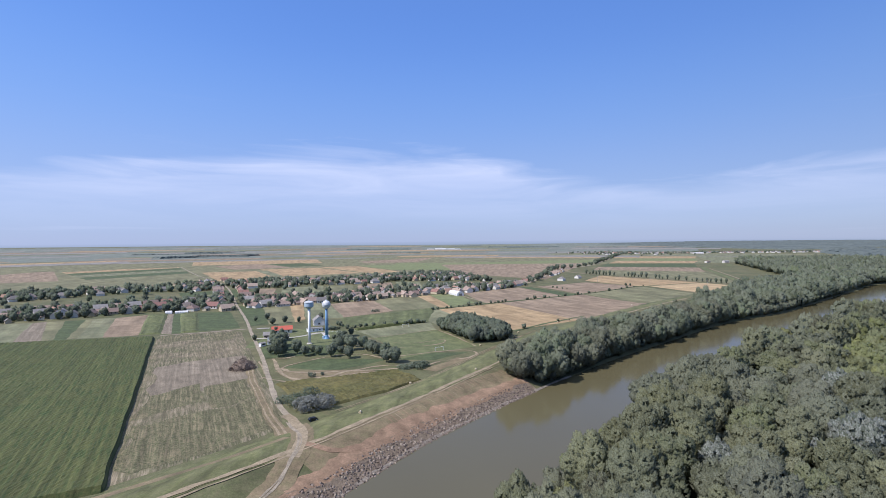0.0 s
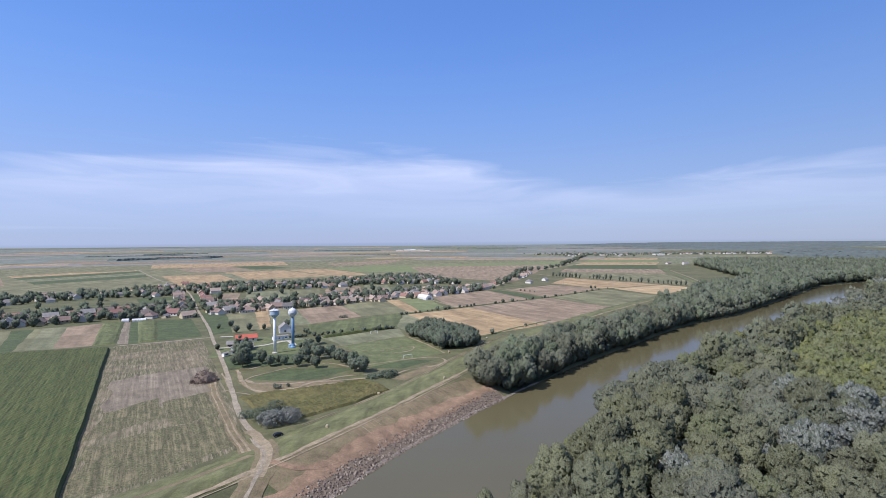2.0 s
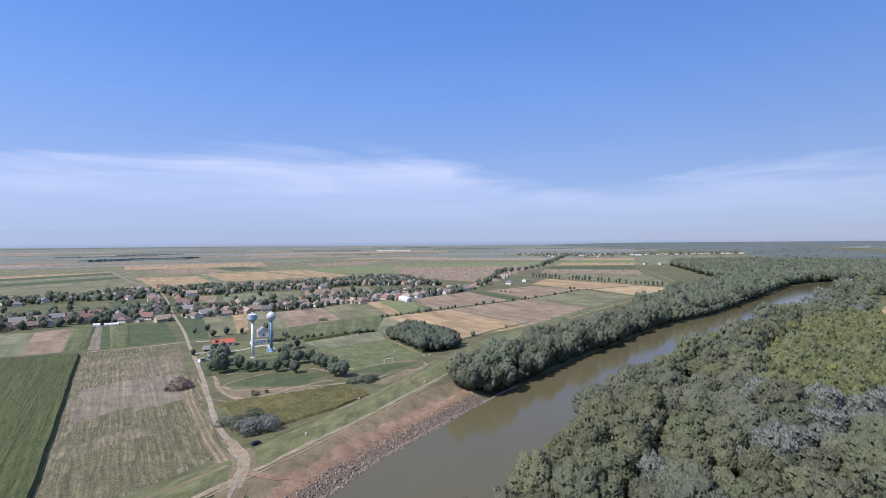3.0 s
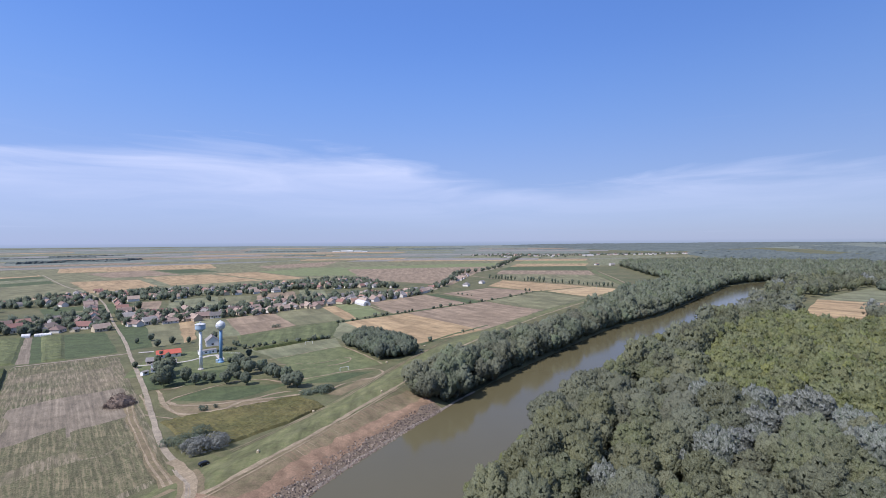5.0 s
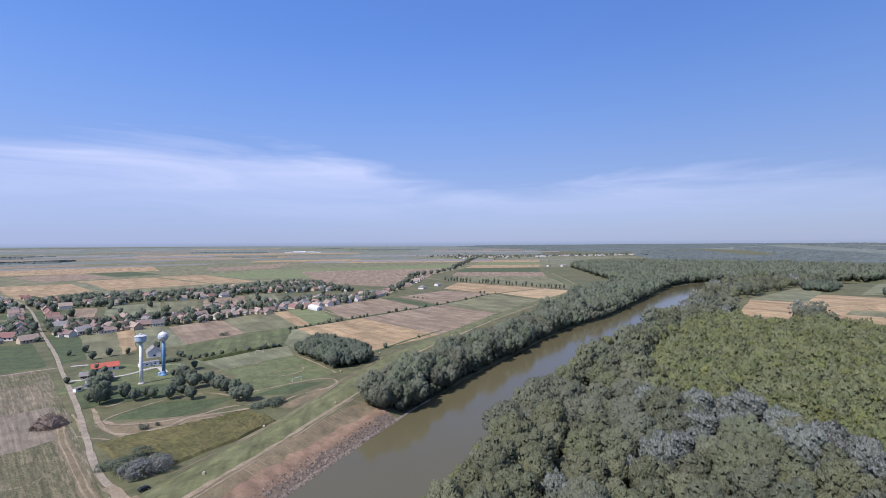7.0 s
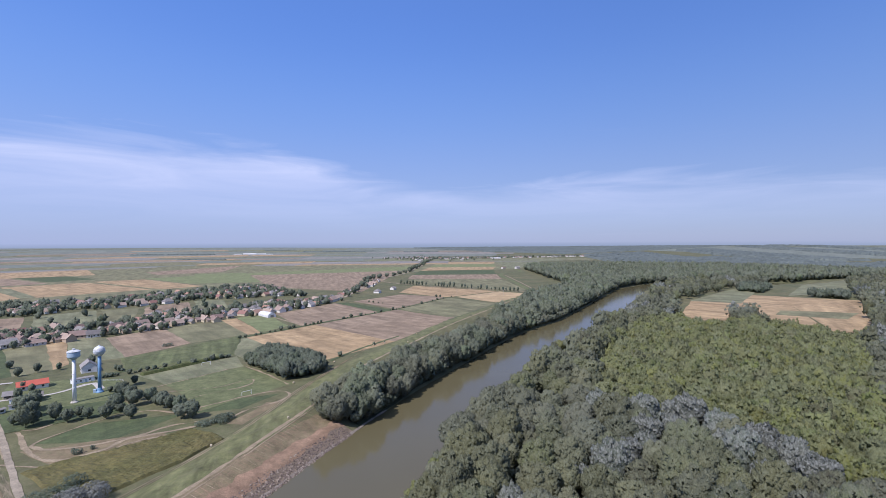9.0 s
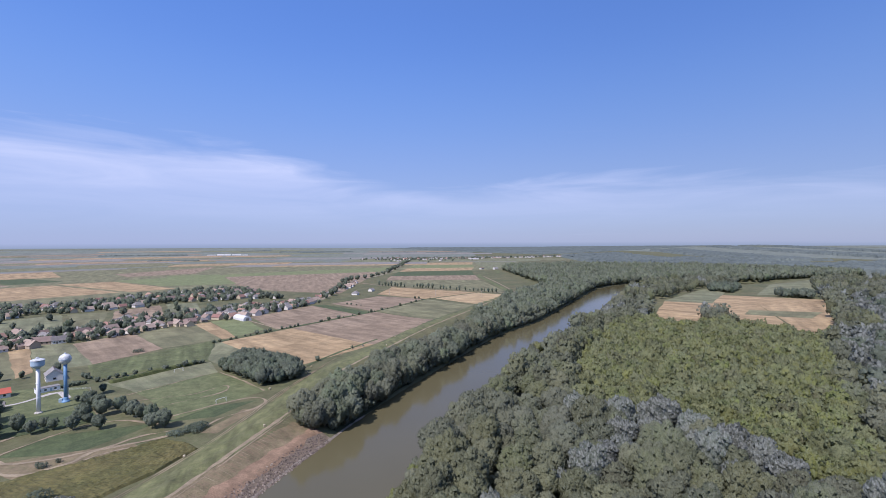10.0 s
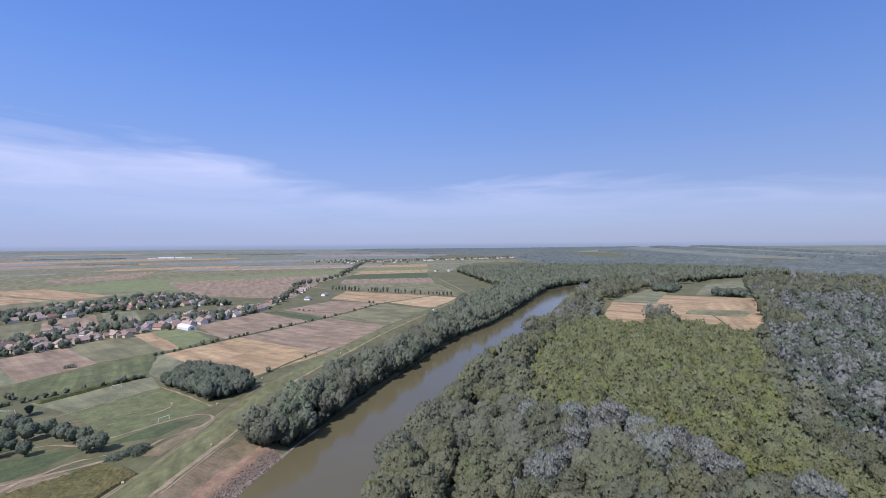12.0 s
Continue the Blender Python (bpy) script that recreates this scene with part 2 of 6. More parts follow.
# woodland floor, its colour darkened for the shade under the crowns
SHADE_TONED_FLOOR = surface("forest_floor", ((0.031, 0.035, 0.016), (0.047, 0.043, 0.023), (0.039, 0.047, 0.020)), 0.05, 0.5)
LEAF_GREY = surface("willow_leaves", ((0.170, 0.188, 0.126), (0.207, 0.226, 0.161), (0.238, 0.256, 0.190)), 0.075, 1.2, rough=0.95, leaf=True, wear=0.8, spec=0.08)
LEAF_OLIVE = surface("olive_green_poplar_leaves", ((0.167, 0.185, 0.115), (0.209, 0.227, 0.144), (0.240, 0.258, 0.175)), 0.075, 1.2, rough=0.95, leaf=True, wear=0.8, spec=0.08)
LEAF_DARK = surface("poplar_leaves", ((0.164, 0.195, 0.131), (0.214, 0.247, 0.176), (0.245, 0.276, 0.203)), 0.075, 1.2, rough=0.95, leaf=True, wear=0.8, spec=0.08)
LEAF_SILVER = surface("white_poplar_leaves", ((0.146, 0.167, 0.137), (0.184, 0.205, 0.176), (0.370, 0.392, 0.362)), 0.09, 1.5, rough=0.9, leaf=True, wear=0.8, spec=0.1)
LEAF_YELLOW = surface("young_plantation_leaves", ((0.186, 0.216, 0.104), (0.235, 0.258, 0.124), (0.266, 0.290, 0.162)), 0.10, 1.0, rough=0.95, leaf=True, wear=0.8, spec=0.08)
LEAF_PARK = surface("park_tree_leaves", ((0.132, 0.166, 0.119), (0.166, 0.199, 0.148), (0.212, 0.246, 0.189)), 0.08, 1.0, rough=0.95, leaf=True, wear=0.8, spec=0.08)
LEAF_BLUE = surface("oleaster_leaves", ((0.23, 0.25, 0.215), (0.29, 0.305, 0.275), (0.36, 0.37, 0.34)), 0.1, 1.0, rough=0.9, leaf=True, wear=0.8, spec=0.1)
# distant crops: paler and greyer, with aerial haze put into the colours
HAZED_FALLOW = surface("haze_paled_fallow", ((0.199, 0.182, 0.163), (0.230, 0.213, 0.190), (0.166, 0.163, 0.142)), 0.004, 0.1)
HAZED_GREEN = surface("haze_greyed_crop", ((0.123, 0.144, 0.118), (0.148, 0.165, 0.136), (0.175, 0.182, 0.149)), 0.004, 0.1)
BARK = surface("bark", ((0.094, 0.078, 0.062), (0.125, 0.109, 0.086), (0.062, 0.055, 0.039)), 0.3, 3.0)
WHITEWALL = surface("whitewashed_plaster", ((0.612, 0.592, 0.543), (0.711, 0.691, 0.652), (0.514, 0.483, 0.434)), 0.2, 1.5, per_thing=0.15)
CREAMWALL = surface("cream_plaster", ((0.429, 0.359, 0.257), (0.484, 0.413, 0.312), (0.351, 0.289, 0.211)), 0.2, 1.5, per_thing=0.2)
REDTILE = surface("red_roof_tiles", ((0.265, 0.155, 0.121), (0.333, 0.194, 0.156), (0.210, 0.129, 0.108)), 0.3, 2.0, per_thing=0.25)
BROWNTILE = surface("weathered_roof_tiles", ((0.260, 0.191, 0.158), (0.335, 0.262, 0.221), (0.182, 0.140, 0.121)), 0.3, 2.0, per_thing=0.3)
GREYTILE = surface("grey_roof_slates", ((0.179, 0.168, 0.163), (0.253, 0.242, 0.232), (0.126, 0.115, 0.115)), 0.3, 2.0, per_thing=0.3)
ORANGETILE = surface("new_orange_tiles", ((0.43, 0.105, 0.072), (0.47, 0.13, 0.09), (0.36, 0.095, 0.07)), 0.3, 2.0)
GLASS = surface("window_glass", ((0.023, 0.027, 0.031), (0.039, 0.043, 0.047), (0.031, 0.031, 0.035)), 0.5, 2.0, rough=0.1, spec=0.5)
WHITEPAINT = surface("white_paint", ((0.755, 0.765, 0.765), (0.818, 0.828, 0.828), (0.629, 0.640, 0.640)), 0.3, 1.5, rough=0.5, wear=0.35)
BLUEPAINT = surface("blue_paint", ((0.14, 0.27, 0.44), (0.17, 0.31, 0.48), (0.11, 0.21, 0.36)), 0.3, 1.5, rough=0.5, wear=0.4)
SKYPAINT = surface("faded_light_blue_paint", ((0.328, 0.429, 0.515), (0.390, 0.484, 0.562), (0.281, 0.359, 0.429)), 0.3, 1.5, rough=0.5, wear=0.4)
STEEL = surface("galvanised_steel", ((0.493, 0.512, 0.520), (0.583, 0.601, 0.609), (0.404, 0.413, 0.422)), 0.3, 1.0, rough=0.5, metal=0.08)
CANVAS = surface("white_canvas", ((0.577, 0.577, 0.577), (0.624, 0.624, 0.624), (0.515, 0.515, 0.515)), 0.2, 1.0, rough=0.5, wear=0.3)
BLACKPAINT = surface("black_car_paint", ((0.012, 0.012, 0.014), (0.016, 0.016, 0.017), (0.023, 0.023, 0.023)), 0.5, 2.0, rough=0.25, spec=0.5)
RUBBER = surface("rubber", ((0.016, 0.016, 0.016), (0.020, 0.020, 0.020), (0.023, 0.023, 0.023)), 0.5, 2.0)
TWIGS = surface("cut_branches", ((0.117, 0.086, 0.066), (0.164, 0.125, 0.101), (0.211, 0.172, 0.140)), 0.3, 2.0)
CONCRETE = surface("pale_concrete", ((0.390, 0.367, 0.328), (0.452, 0.429, 0.390), (0.328, 0.304, 0.273)), 0.2, 1.2)
HAY = surface("straw_bale", ((0.390, 0.328, 0.211), (0.437, 0.374, 0.257), (0.328, 0.265, 0.156)), 0.5, 3.0)


def water_surface():
    global N, K
    m = bpy.data.materials.new("muddy_river_water")
    m.use_nodes = True
    N, K = nodes_of(m.node_tree)
    place = N.new("ShaderNodeTexCoord").outputs["Object"]
    silt = node("ShaderNodeTexNoise", Scale=0.02, Detail=4.0)
    ripple = node("ShaderNodeTexNoise", Scale=0.9, Detail=5.0, Roughness=0.6)
    swell = node("ShaderNodeTexNoise", Scale=0.07, Detail=3.0)
    for n in (silt, ripple, swell):
        K.new(place, n.inputs[0])
    skin = node("ShaderNodeBsdfPrincipled", Roughness=0.12, IOR=1.33)
    K.new(blend(silt.outputs[0], (0.096, 0.085, 0.046), (0.115, 0.102, 0.056)), skin.inputs["Base Color"])
    relief = node("ShaderNodeBump", Strength=0.2, Distance=0.08)
    K.new(calc("MULTIPLY", ripple.outputs[0], swell.outputs[0]), relief.inputs["Height"])
    K.new(relief.outputs[0], skin.inputs["Normal"])
    K.new(skin.outputs[0], N.new("ShaderNodeOutputMaterial").inputs[0])
    return m


WATER = water_surface()

# ---------------------------------------------------------------- building helpers
rng = np.random.default_rng(7)


def mesh_of(name, verts, faces, material, smooth=False, tints=None, normals=None):
    """A mesh from an array of points and an array of quads or triangles."""
    verts, faces = np.asarray(verts, np.float32), np.asarray(faces, np.int32)
    me = bpy.data.meshes.new(name)
    me.vertices.add(len(verts))
    me.vertices.foreach_set("co", verts.ravel())
    k = faces.shape[1]
    me.loops.add(faces.size)
    me.loops.foreach_set("vertex_index", faces.ravel())
    me.polygons.add(len(faces))
    me.polygons.foreach_set("loop_start", np.arange(0, faces.size, k, dtype=np.int32))
    me.polygons.foreach_set("use_smooth", np.full(len(faces), smooth))
    me.update(calc_edges=True)
    if normals is not None:
        me.polygons.foreach_set("use_smooth", np.full(len(faces), True))
        me.attributes.new("custom_normal", "FLOAT_VECTOR", "POINT").data.foreach_set("vector", np.asarray(normals, np.float32).ravel())
    if tints is not None:
        me.attributes.new("tree_tint", "FLOAT", "POINT").data.foreach_set("value", np.asarray(tints, np.float32))
    if material:
        me.materials.append(material)
    return me


def part(name, bm, material, parent=None, label="", smooth=False):
    """One mesh object from a bmesh, under a thing or a part."""
    me = bpy.data.meshes.new(name)
    bmesh.ops.recalc_face_normals(bm, faces=bm.faces)
    bm.to_mesh(me)
    bm.free()
    if smooth:
        me.polygons.foreach_set("use_smooth", np.full(len(me.polygons), True))
    me.materials.append(material)
    ob = new(name, me)
    ob.parent = parent
    return tagged(ob, label)


def piece(name, me, parent, label="", m=None):
    ob = new(name, me)
    ob.parent = parent
    if m is not None:
        ob.matrix_basis = m
    return tagged(ob, label)


def thing(name, label, category, group="", at=None, kind=""):
    ob = tagged(new(name), label, category, group, kind)
    if at is not None:
        ob.matrix_basis = at
    return ob


def add_box(bm, x0, x1, y0, y1, z0, z1, bevel=0.0):
    made = bmesh.ops.create_cube(bm, size=1.0, matrix=Matrix.Translation(((x0 + x1) / 2, (y0 + y1) / 2, (z0 + z1) / 2)) @ Matrix.Diagonal((x1 - x0, y1 - y0, z1 - z0, 1)))
    if bevel:
        edges = list({e for v in made["verts"] for e in v.link_edges})
        bmesh.ops.bevel(bm, geom=edges, offset=bevel, segments=1, affect="EDGES")
    return bm


def box(x0, x1, y0, y1, z0, z1, bevel=0.0):
    return add_box(bmesh.new(), x0, x1, y0, y1, z0, z1, bevel)


def turned(profile, segments=24):
    """A body of revolution round z from (radius, height) pairs."""
    bm = bmesh.new()
    rings = []
    for r, z in profile:
        rings.append([bm.verts.new((r * math.cos(2 * math.pi * i / segments), r * math.sin(2 * math.pi * i / segments), z)) for i in range(segments)])
    for low, high in zip(rings, rings[1:]):
        for i in range(segments):
            j = (i + 1) % segments
            bm.faces.new((low[i], low[j], high[j], high[i]))
    bm.faces.new(rings[0][::-1])
    bm.faces.new(rings[-1])
    return bm


def add_rod(bm, a, b, r, sides=6, r2=None):
    a, b = Vector(a), Vector(b)
    bmesh.ops.create_cone(bm, cap_ends=True, segments=sides, radius1=r, radius2=r if r2 is None else r2, depth=(b - a).length,
                          matrix=Matrix.Translation((a + b) / 2) @ (b - a).to_track_quat("Z", "Y").to_matrix().to_4x4())
    return bm


def inside(poly, x, y):
    """Which of the points (x, y) lie in the polygon."""
    x, y = np.asarray(x, float), np.asarray(y, float)
    hit = np.zeros(x.shape, bool)
    for (x0, y0), (x1, y1) in zip(poly, poly[1:] + poly[:1]):
        cross = (y0 > y) != (y1 > y)
        with np.errstate(divide="ignore", invalid="ignore"):
            hit ^= cross & (x < (x1 - x0) * (y - y0) / (y1 - y0 if y1 != y0 else 1e-9) + x0)
    return hit


def along(line, x, y):
    """Signed distance to a line of points (plus: to its right) and the length along it."""
    x, y = np.asarray(x, float), np.asarray(y, float)
    best, sign, where_ = np.full(x.shape, 1e9), np.ones(x.shape), np.zeros(x.shape)
    run = 0.0
    for (x0, y0), (x1, y1) in zip(line, line[1:]):
        dx, dy = x1 - x0, y1 - y0
        n = math.hypot(dx, dy)
        s = np.clip(((x - x0) * dx + (y - y0) * dy) / n / n, 0, 1)
        d = np.hypot(x - x0 - s * dx, y - y0 - s * dy)
        near = d < best
        best = np.where(near, d, best)
        sign = np.where(near, np.sign((x - x0) * dy - (y - y0) * dx), sign)
        where_ = np.where(near, run + s * n, where_)
        run += n
    return best * sign, where_


def smooth_line(line, step):
    """Points at even steps along a smooth curve through the given ones."""
    p = [Vector(q) for q in line]
    p = [2 * p[0] - p[1]] + p + [2 * p[-1] - p[-2]]
    out = []
    for i in range(1, len(p) - 2):
        n = max(1, int((p[i + 1] - p[i]).length / step))
        for k in range(n):
            t = k / n
            a, b, c, d = p[i - 1], p[i], p[i + 1], p[i + 2]
            q = 0.5 * (2 * b + (c - a) * t + (2 * a - 5 * b + 4 * c - d) * t * t + (3 * b - a - 3 * c + d) * t ** 3)
            out.append((q.x, q.y))
    out.append(tuple(line[-1]))
    return out


def bumpy(x, y, cell, seed=0):
    """Smooth value noise between -1 and 1 on an array of points."""
    x, y = np.asarray(x, float) / cell, np.asarray(y, float) / cell
    i, j = np.floor(x).astype(np.int64), np.floor(y).astype(np.int64)
    u, v = x - i, y - j
    u, v = u * u * (3 - 2 * u), v * v * (3 - 2 * v)

    def at(a, b):
        h = (a * 374761393 + b * 668265263 + seed * 982451653) & 0xFFFFFFFF
        h = ((h ^ (h >> 13)) * 1274126177) & 0xFFFFFFFF
        return ((h ^ (h >> 16)) & 0xFFFF) / 32767.5 - 1
    return (at(i, j) * (1 - u) + at(i + 1, j) * u) * (1 - v) + (at(i, j + 1) * (1 - u) + at(i + 1, j + 1) * u) * v


# ---------------------------------------------------------------- the lie of the land
WATER_Z = -4.0
BANK_W = smooth_line([(-150, -120), (-95, 40), (-62, 95), (-31, 139), (-6, 176), (24, 211), (48, 237), (98, 287), (149, 332), (253, 420), (342, 474), (407, 526), (565, 653), (690, 748), (830, 805), (980, 790), (1120, 700)], 8)
LEVEE = smooth_line([(-190, -40), (-130, 60), (-76, 127), (-47, 159), (-34, 176), (-17, 198), (1, 223), (29, 263), (66, 324), (88, 352), (121, 386), (209, 478), (327, 588), (470, 722), (560, 950), (656, 1184)], 8)
WIDTH = 53.0


def land(x, y):
    """Height of the ground over the plain."""
    x, y = np.asarray(x, float), np.asarray(y, float)
    s, _ = along(BANK_W, x, y)
    d, run = along(LEVEE, x, y)
    rise = np.where(d < 0, np.clip((25 + d) / 21, 0, 1), np.clip((16 - d) / 13, 0, 1))
    z = 3.0 * rise * rise * (3 - 2 * rise) * np.clip((1000 - run) / 150, 0, 1)
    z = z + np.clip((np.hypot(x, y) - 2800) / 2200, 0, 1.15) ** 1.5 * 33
    edge_ = np.clip(np.maximum(-s, s - WIDTH) / 9.0, -1.0, 1.0)
    z = np.where(edge_ < 1, np.minimum(z, 0.4) * np.clip(edge_, 0, 1) + np.where(edge_ > 0, -4.3 * (1 - edge_), -4.3 + 2.5 * edge_), z)
    return z


def growing(lo, a, b, hi, step, rate):
    mid = list(np.arange(a, b, step))
    up, down, g = [], [], step
    p = mid[-1]
    while p < hi:
        g *= rate
        p += g
        up.append(p)
    p, g = mid[0], step
    while p > lo:
        g *= rate
        p -= g
        down.append(p)
    return np.array(down[::-1] + mid + up)


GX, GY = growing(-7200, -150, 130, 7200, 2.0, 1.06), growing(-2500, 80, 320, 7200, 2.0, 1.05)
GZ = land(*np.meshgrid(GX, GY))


def lie(x, y):
    """Height of the ground sheet, between its grid points."""
    i = np.clip(np.searchsorted(GX, x) - 1, 0, len(GX) - 2)
    j = np.clip(np.searchsorted(GY, y) - 1, 0, len(GY) - 2)
    u, v = (x - GX[i]) / (GX[i + 1] - GX[i]), (y - GY[j]) / (GY[j + 1] - GY[j])
    return (GZ[j, i] * (1 - u) + GZ[j, i + 1] * u) * (1 - v) + (GZ[j + 1, i] * (1 - u) + GZ[j + 1, i + 1] * u) * v


def sheet(nx, ny):
    i = np.arange(nx - 1)[None, :] + nx * np.arange(ny - 1)[:, None]
    return np.stack([i, i + 1, i + nx + 1, i + nx], -1).reshape(-1, 4)


xx, yy = np.meshgrid(GX, GY)
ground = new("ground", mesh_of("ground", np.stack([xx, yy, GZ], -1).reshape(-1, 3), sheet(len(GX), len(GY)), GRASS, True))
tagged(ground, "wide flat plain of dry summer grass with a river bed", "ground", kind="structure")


strips_laid = []


def ribbon(name, line, left, right, material, label, lift=0.08, across=6, step=5.0, ragged=0.0, category="track", closed_z=None):
    """A strip that lies on the land along a line, from left to right metres off it."""
    pts = smooth_line(line, step)
    v = []
    for k, (x, y) in enumerate(pts):
        x0, y0 = pts[max(k - 1, 0)]
        x1, y1 = pts[min(k + 1, len(pts) - 1)]
        n = math.hypot(x1 - x0, y1 - y0)
        nx, ny = (y1 - y0) / n, -(x1 - x0) / n
        a = left + ragged * float(bumpy(x, y, 6.0, 3) + 0.6 * bumpy(x, y, 2.5, 5))
        b = right + ragged * float(bumpy(x, y, 7.0, 4) + 0.6 * bumpy(x, y, 2.5, 6))
        for i in range(across + 1):
            o = a + (b - a) * i / across
            v.append((x + nx * o, y + ny * o))
    v = np.array(v)
    strips_laid.append(name)
    z = lie(v[:, 0], v[:, 1]) + lift * 0.15 + 0.07 + 0.001 * len(strips_laid) if closed_z is None else np.full(len(v), closed_z)
    ob = new(name, mesh_of(name, np.column_stack([v, z]), sheet(across + 1, len(pts)), material, True))
    return tagged(ob, label, category, kind="structure")


river = ribbon("water", BANK_W[::3], -3, WIDTH + 3, WATER, "brown muddy river with a calm surface", across=10, category="river", closed_z=WATER_Z)


# ---------------------------------------------------------------- fields, roads and tracks
count_of = {"field": 0}


def field(material, label, a, b, c, d, lift=0.06, cell=30.0, tall=0.0, rough_top=0.0, edge_jitter=1.2, name="field", ridge=0.0):
    """A field between four corners (rows run from a to d); tall: a standing crop with a ragged top."""
    a, b, c, d = (np.array(p, float) for p in (a, b, c, d))
    mid = (a + b + c + d) / 4
    turn = math.atan2(*((d - a) + (c - b))[::-1]) - math.pi / 2
    nu = int(max(3, max(np.linalg.norm(b - a), np.linalg.norm(c - d)) / (cell * (0.6 if ridge else 1)))) + 1
    nv = int(max(3, max(np.linalg.norm(d - a), np.linalg.norm(c - b)) / cell)) + 1
    u, v = np.meshgrid(np.linspace(0, 1, nu), np.linspace(0, 1, nv))
    u, v = u[..., None], v[..., None]
    p = (a * (1 - u) + b * u) * (1 - v) + (d * (1 - u) + c * u) * v
    x, y = p[..., 0], p[..., 1]
    x = x + edge_jitter * bumpy(x, y, 14.0, 8)
    y = y + edge_jitter * bumpy(x, y, 14.0, 9)
    count_of["field"] += 1
    z = lie(x, y) + lift * 0.4 + 0.0006 * count_of["field"]
    if tall:
        rim = np.zeros(z.shape, bool)
        rim[[0, -1], :] = True
        rim[:, [0, -1]] = True
        z = z + np.where(rim, 0.0, tall + rough_top * (rng.random(z.shape) * 2 - 1) + 0.0)
    if ridge:
        z[1:-1, 1:-1] += ridge * (rng.random((1, nu - 2)) * 2 - 1)
    x, y = x - mid[0], y - mid[1]
    c_, s_ = math.cos(-turn), math.sin(-turn)
    verts = np.stack([c_ * x - s_ * y, s_ * x + c_ * y, z], -1).reshape(-1, 3)
    ob = new(name, mesh_of(name, verts, sheet(nu, nv), material))
    ob.matrix_basis = pose(mid[0], mid[1], 0, 0, 0, math.degrees(turn))
    return tagged(ob, label, "field", "fields of the plain", "structure")


# the plain under all its fields
field(DULL, "wide plain of faded grass and stubble behind the village", (-2600, 1900), (1500, 2750), (190, 1010), (-900, 640), cell=60, lift=0.0)
field(DULL, "faded grassland beside the far levee", (820, 2060), (1500, 2300), (820, 1400), (480, 1300), cell=60, lift=0.0)
# beside the river road
field(CORN, "tall dark green maize crop with a ragged top", (-220, 357), (-330, 335), (-190, 90), (-99, 135), cell=1.4, tall=1.9, rough_top=0.13, edge_jitter=0.5, ridge=0.07)
field(CORN, "tall dark green maize crop with a ragged top", (-330, 332), (-520, 296), (-330, 40), (-190, 90), cell=2.2, tall=1.9, rough_top=0.15, edge_jitter=0.5, ridge=0.07)
field(STUBBLE, "harvested maize stubble with pale rows and green weeds", (-221, 362), (-176, 387), (-62, 180), (-101, 137), cell=8.0)
field(STUBBLE, "harvested maize stubble beside the dirt road", (-176, 386), (-164, 380), (-69, 198), (-64, 182), cell=8.0, lift=0.05)
CORNERS = [np.array(p, float) for p in ((-221, 362), (-176, 387), (-62, 180), (-101, 137))]


def band(material, label, v0, v1, u0=0.0, u1=1.0, slant=0.0):
    """A cross band of the stubble field, from v0 to v1 of its length."""
    a, b, c, d = CORNERS

    def spot(u, v):
        return tuple((a * (1 - u) + b * u) * (1 - v) + (d * (1 - u) + c * u) * v)
    field(material, label, spot(u0, v0), spot(u1, v0 + slant), spot(u1, min(v1 + slant, 1.0)), spot(u0, v1), cell=2.5, lift=0.14, edge_jitter=5.0)


band(WEEDY, "green weeds at the far end of the stubble", 0.02, 0.10, 0.05, 0.55)
band(WEEDY, "green weeds at the far end of the stubble", 0.03, 0.16, 0.72, 0.98)
band(BARE, "bare raked earth across the stubble field", 0.40, 0.66, 0.06, 0.97, 0.02)
band(WEEDY, "weeds and pale stalks across the stubble field", 0.63, 0.76, 0.05, 0.50)
band(WEEDY, "weeds and pale stalks across the stubble field", 0.66, 0.80, 0.55, 0.96)
band(WEEDY, "weeds and pale stalks across the stubble field", 0.81, 0.985, 0.04, 0.97)
# strips between the maize and the village gardens
strips = [(-520, -470), (-452, -400), (-377, -316), (-369, -297), (-354, -292), (-340, -286), (-336, -279), (-318, -263), (-298, -240), (-281, -225), (-276, -217), (-271, -211), (-254, -199), (-223, -172)]
far_y, near_y = (400, 418, 431, 437, 440, 447, 452, 457, 474, 480, 481, 484, 486, 491), (318, 330, 343, 346, 350, 355, 357, 361, 369, 373, 374, 377, 383, 398)
kinds = (DARKGRASS, GREEN, BARE, DULL, DARKGRASS, DULL, GREEN, PLOUGH, OLIVE, BARE, DARKGRASS, OLIVE, DARKGRASS)
for i, material in enumerate(kinds):
    field(material, "narrow strip of " + material.name.replace("_", " ") + " behind the village gardens", (strips[i][0], far_y[i]), (strips[i + 1][0], far_y[i + 1]),
          (strips[i + 1][1], near_y[i + 1]), (strips[i][1], near_y[i]), cell=2.5, edge_jitter=0.6, tall=0.9 if material is OLIVE else 0.0, rough_top=0.3)
# between road and village
field(DARKGRASS, "olive green crop beside the village road", (-235, 534), (-211, 547), (-154, 413), (-169, 403), cell=10)
field(DULL, "tan and green stubble strip before the houses", (-211, 547), (-185, 562), (-132, 424), (-154, 413), cell=10)
field(STRAW, "narrow bare orange brown strip between green crops", (-185, 562), (-169, 565), (-129, 438), (-134, 424), cell=10)
field(GREEN, "green strip of crop beside bare earth", (-169, 565), (-131, 545), (-94, 446), (-128, 438), cell=10)
field(PLOUGH, "ploughed pinkish brown field behind the houses", (-131, 546), (-89, 584), (-52, 488), (-94, 446), cell=10, lift=0.1)
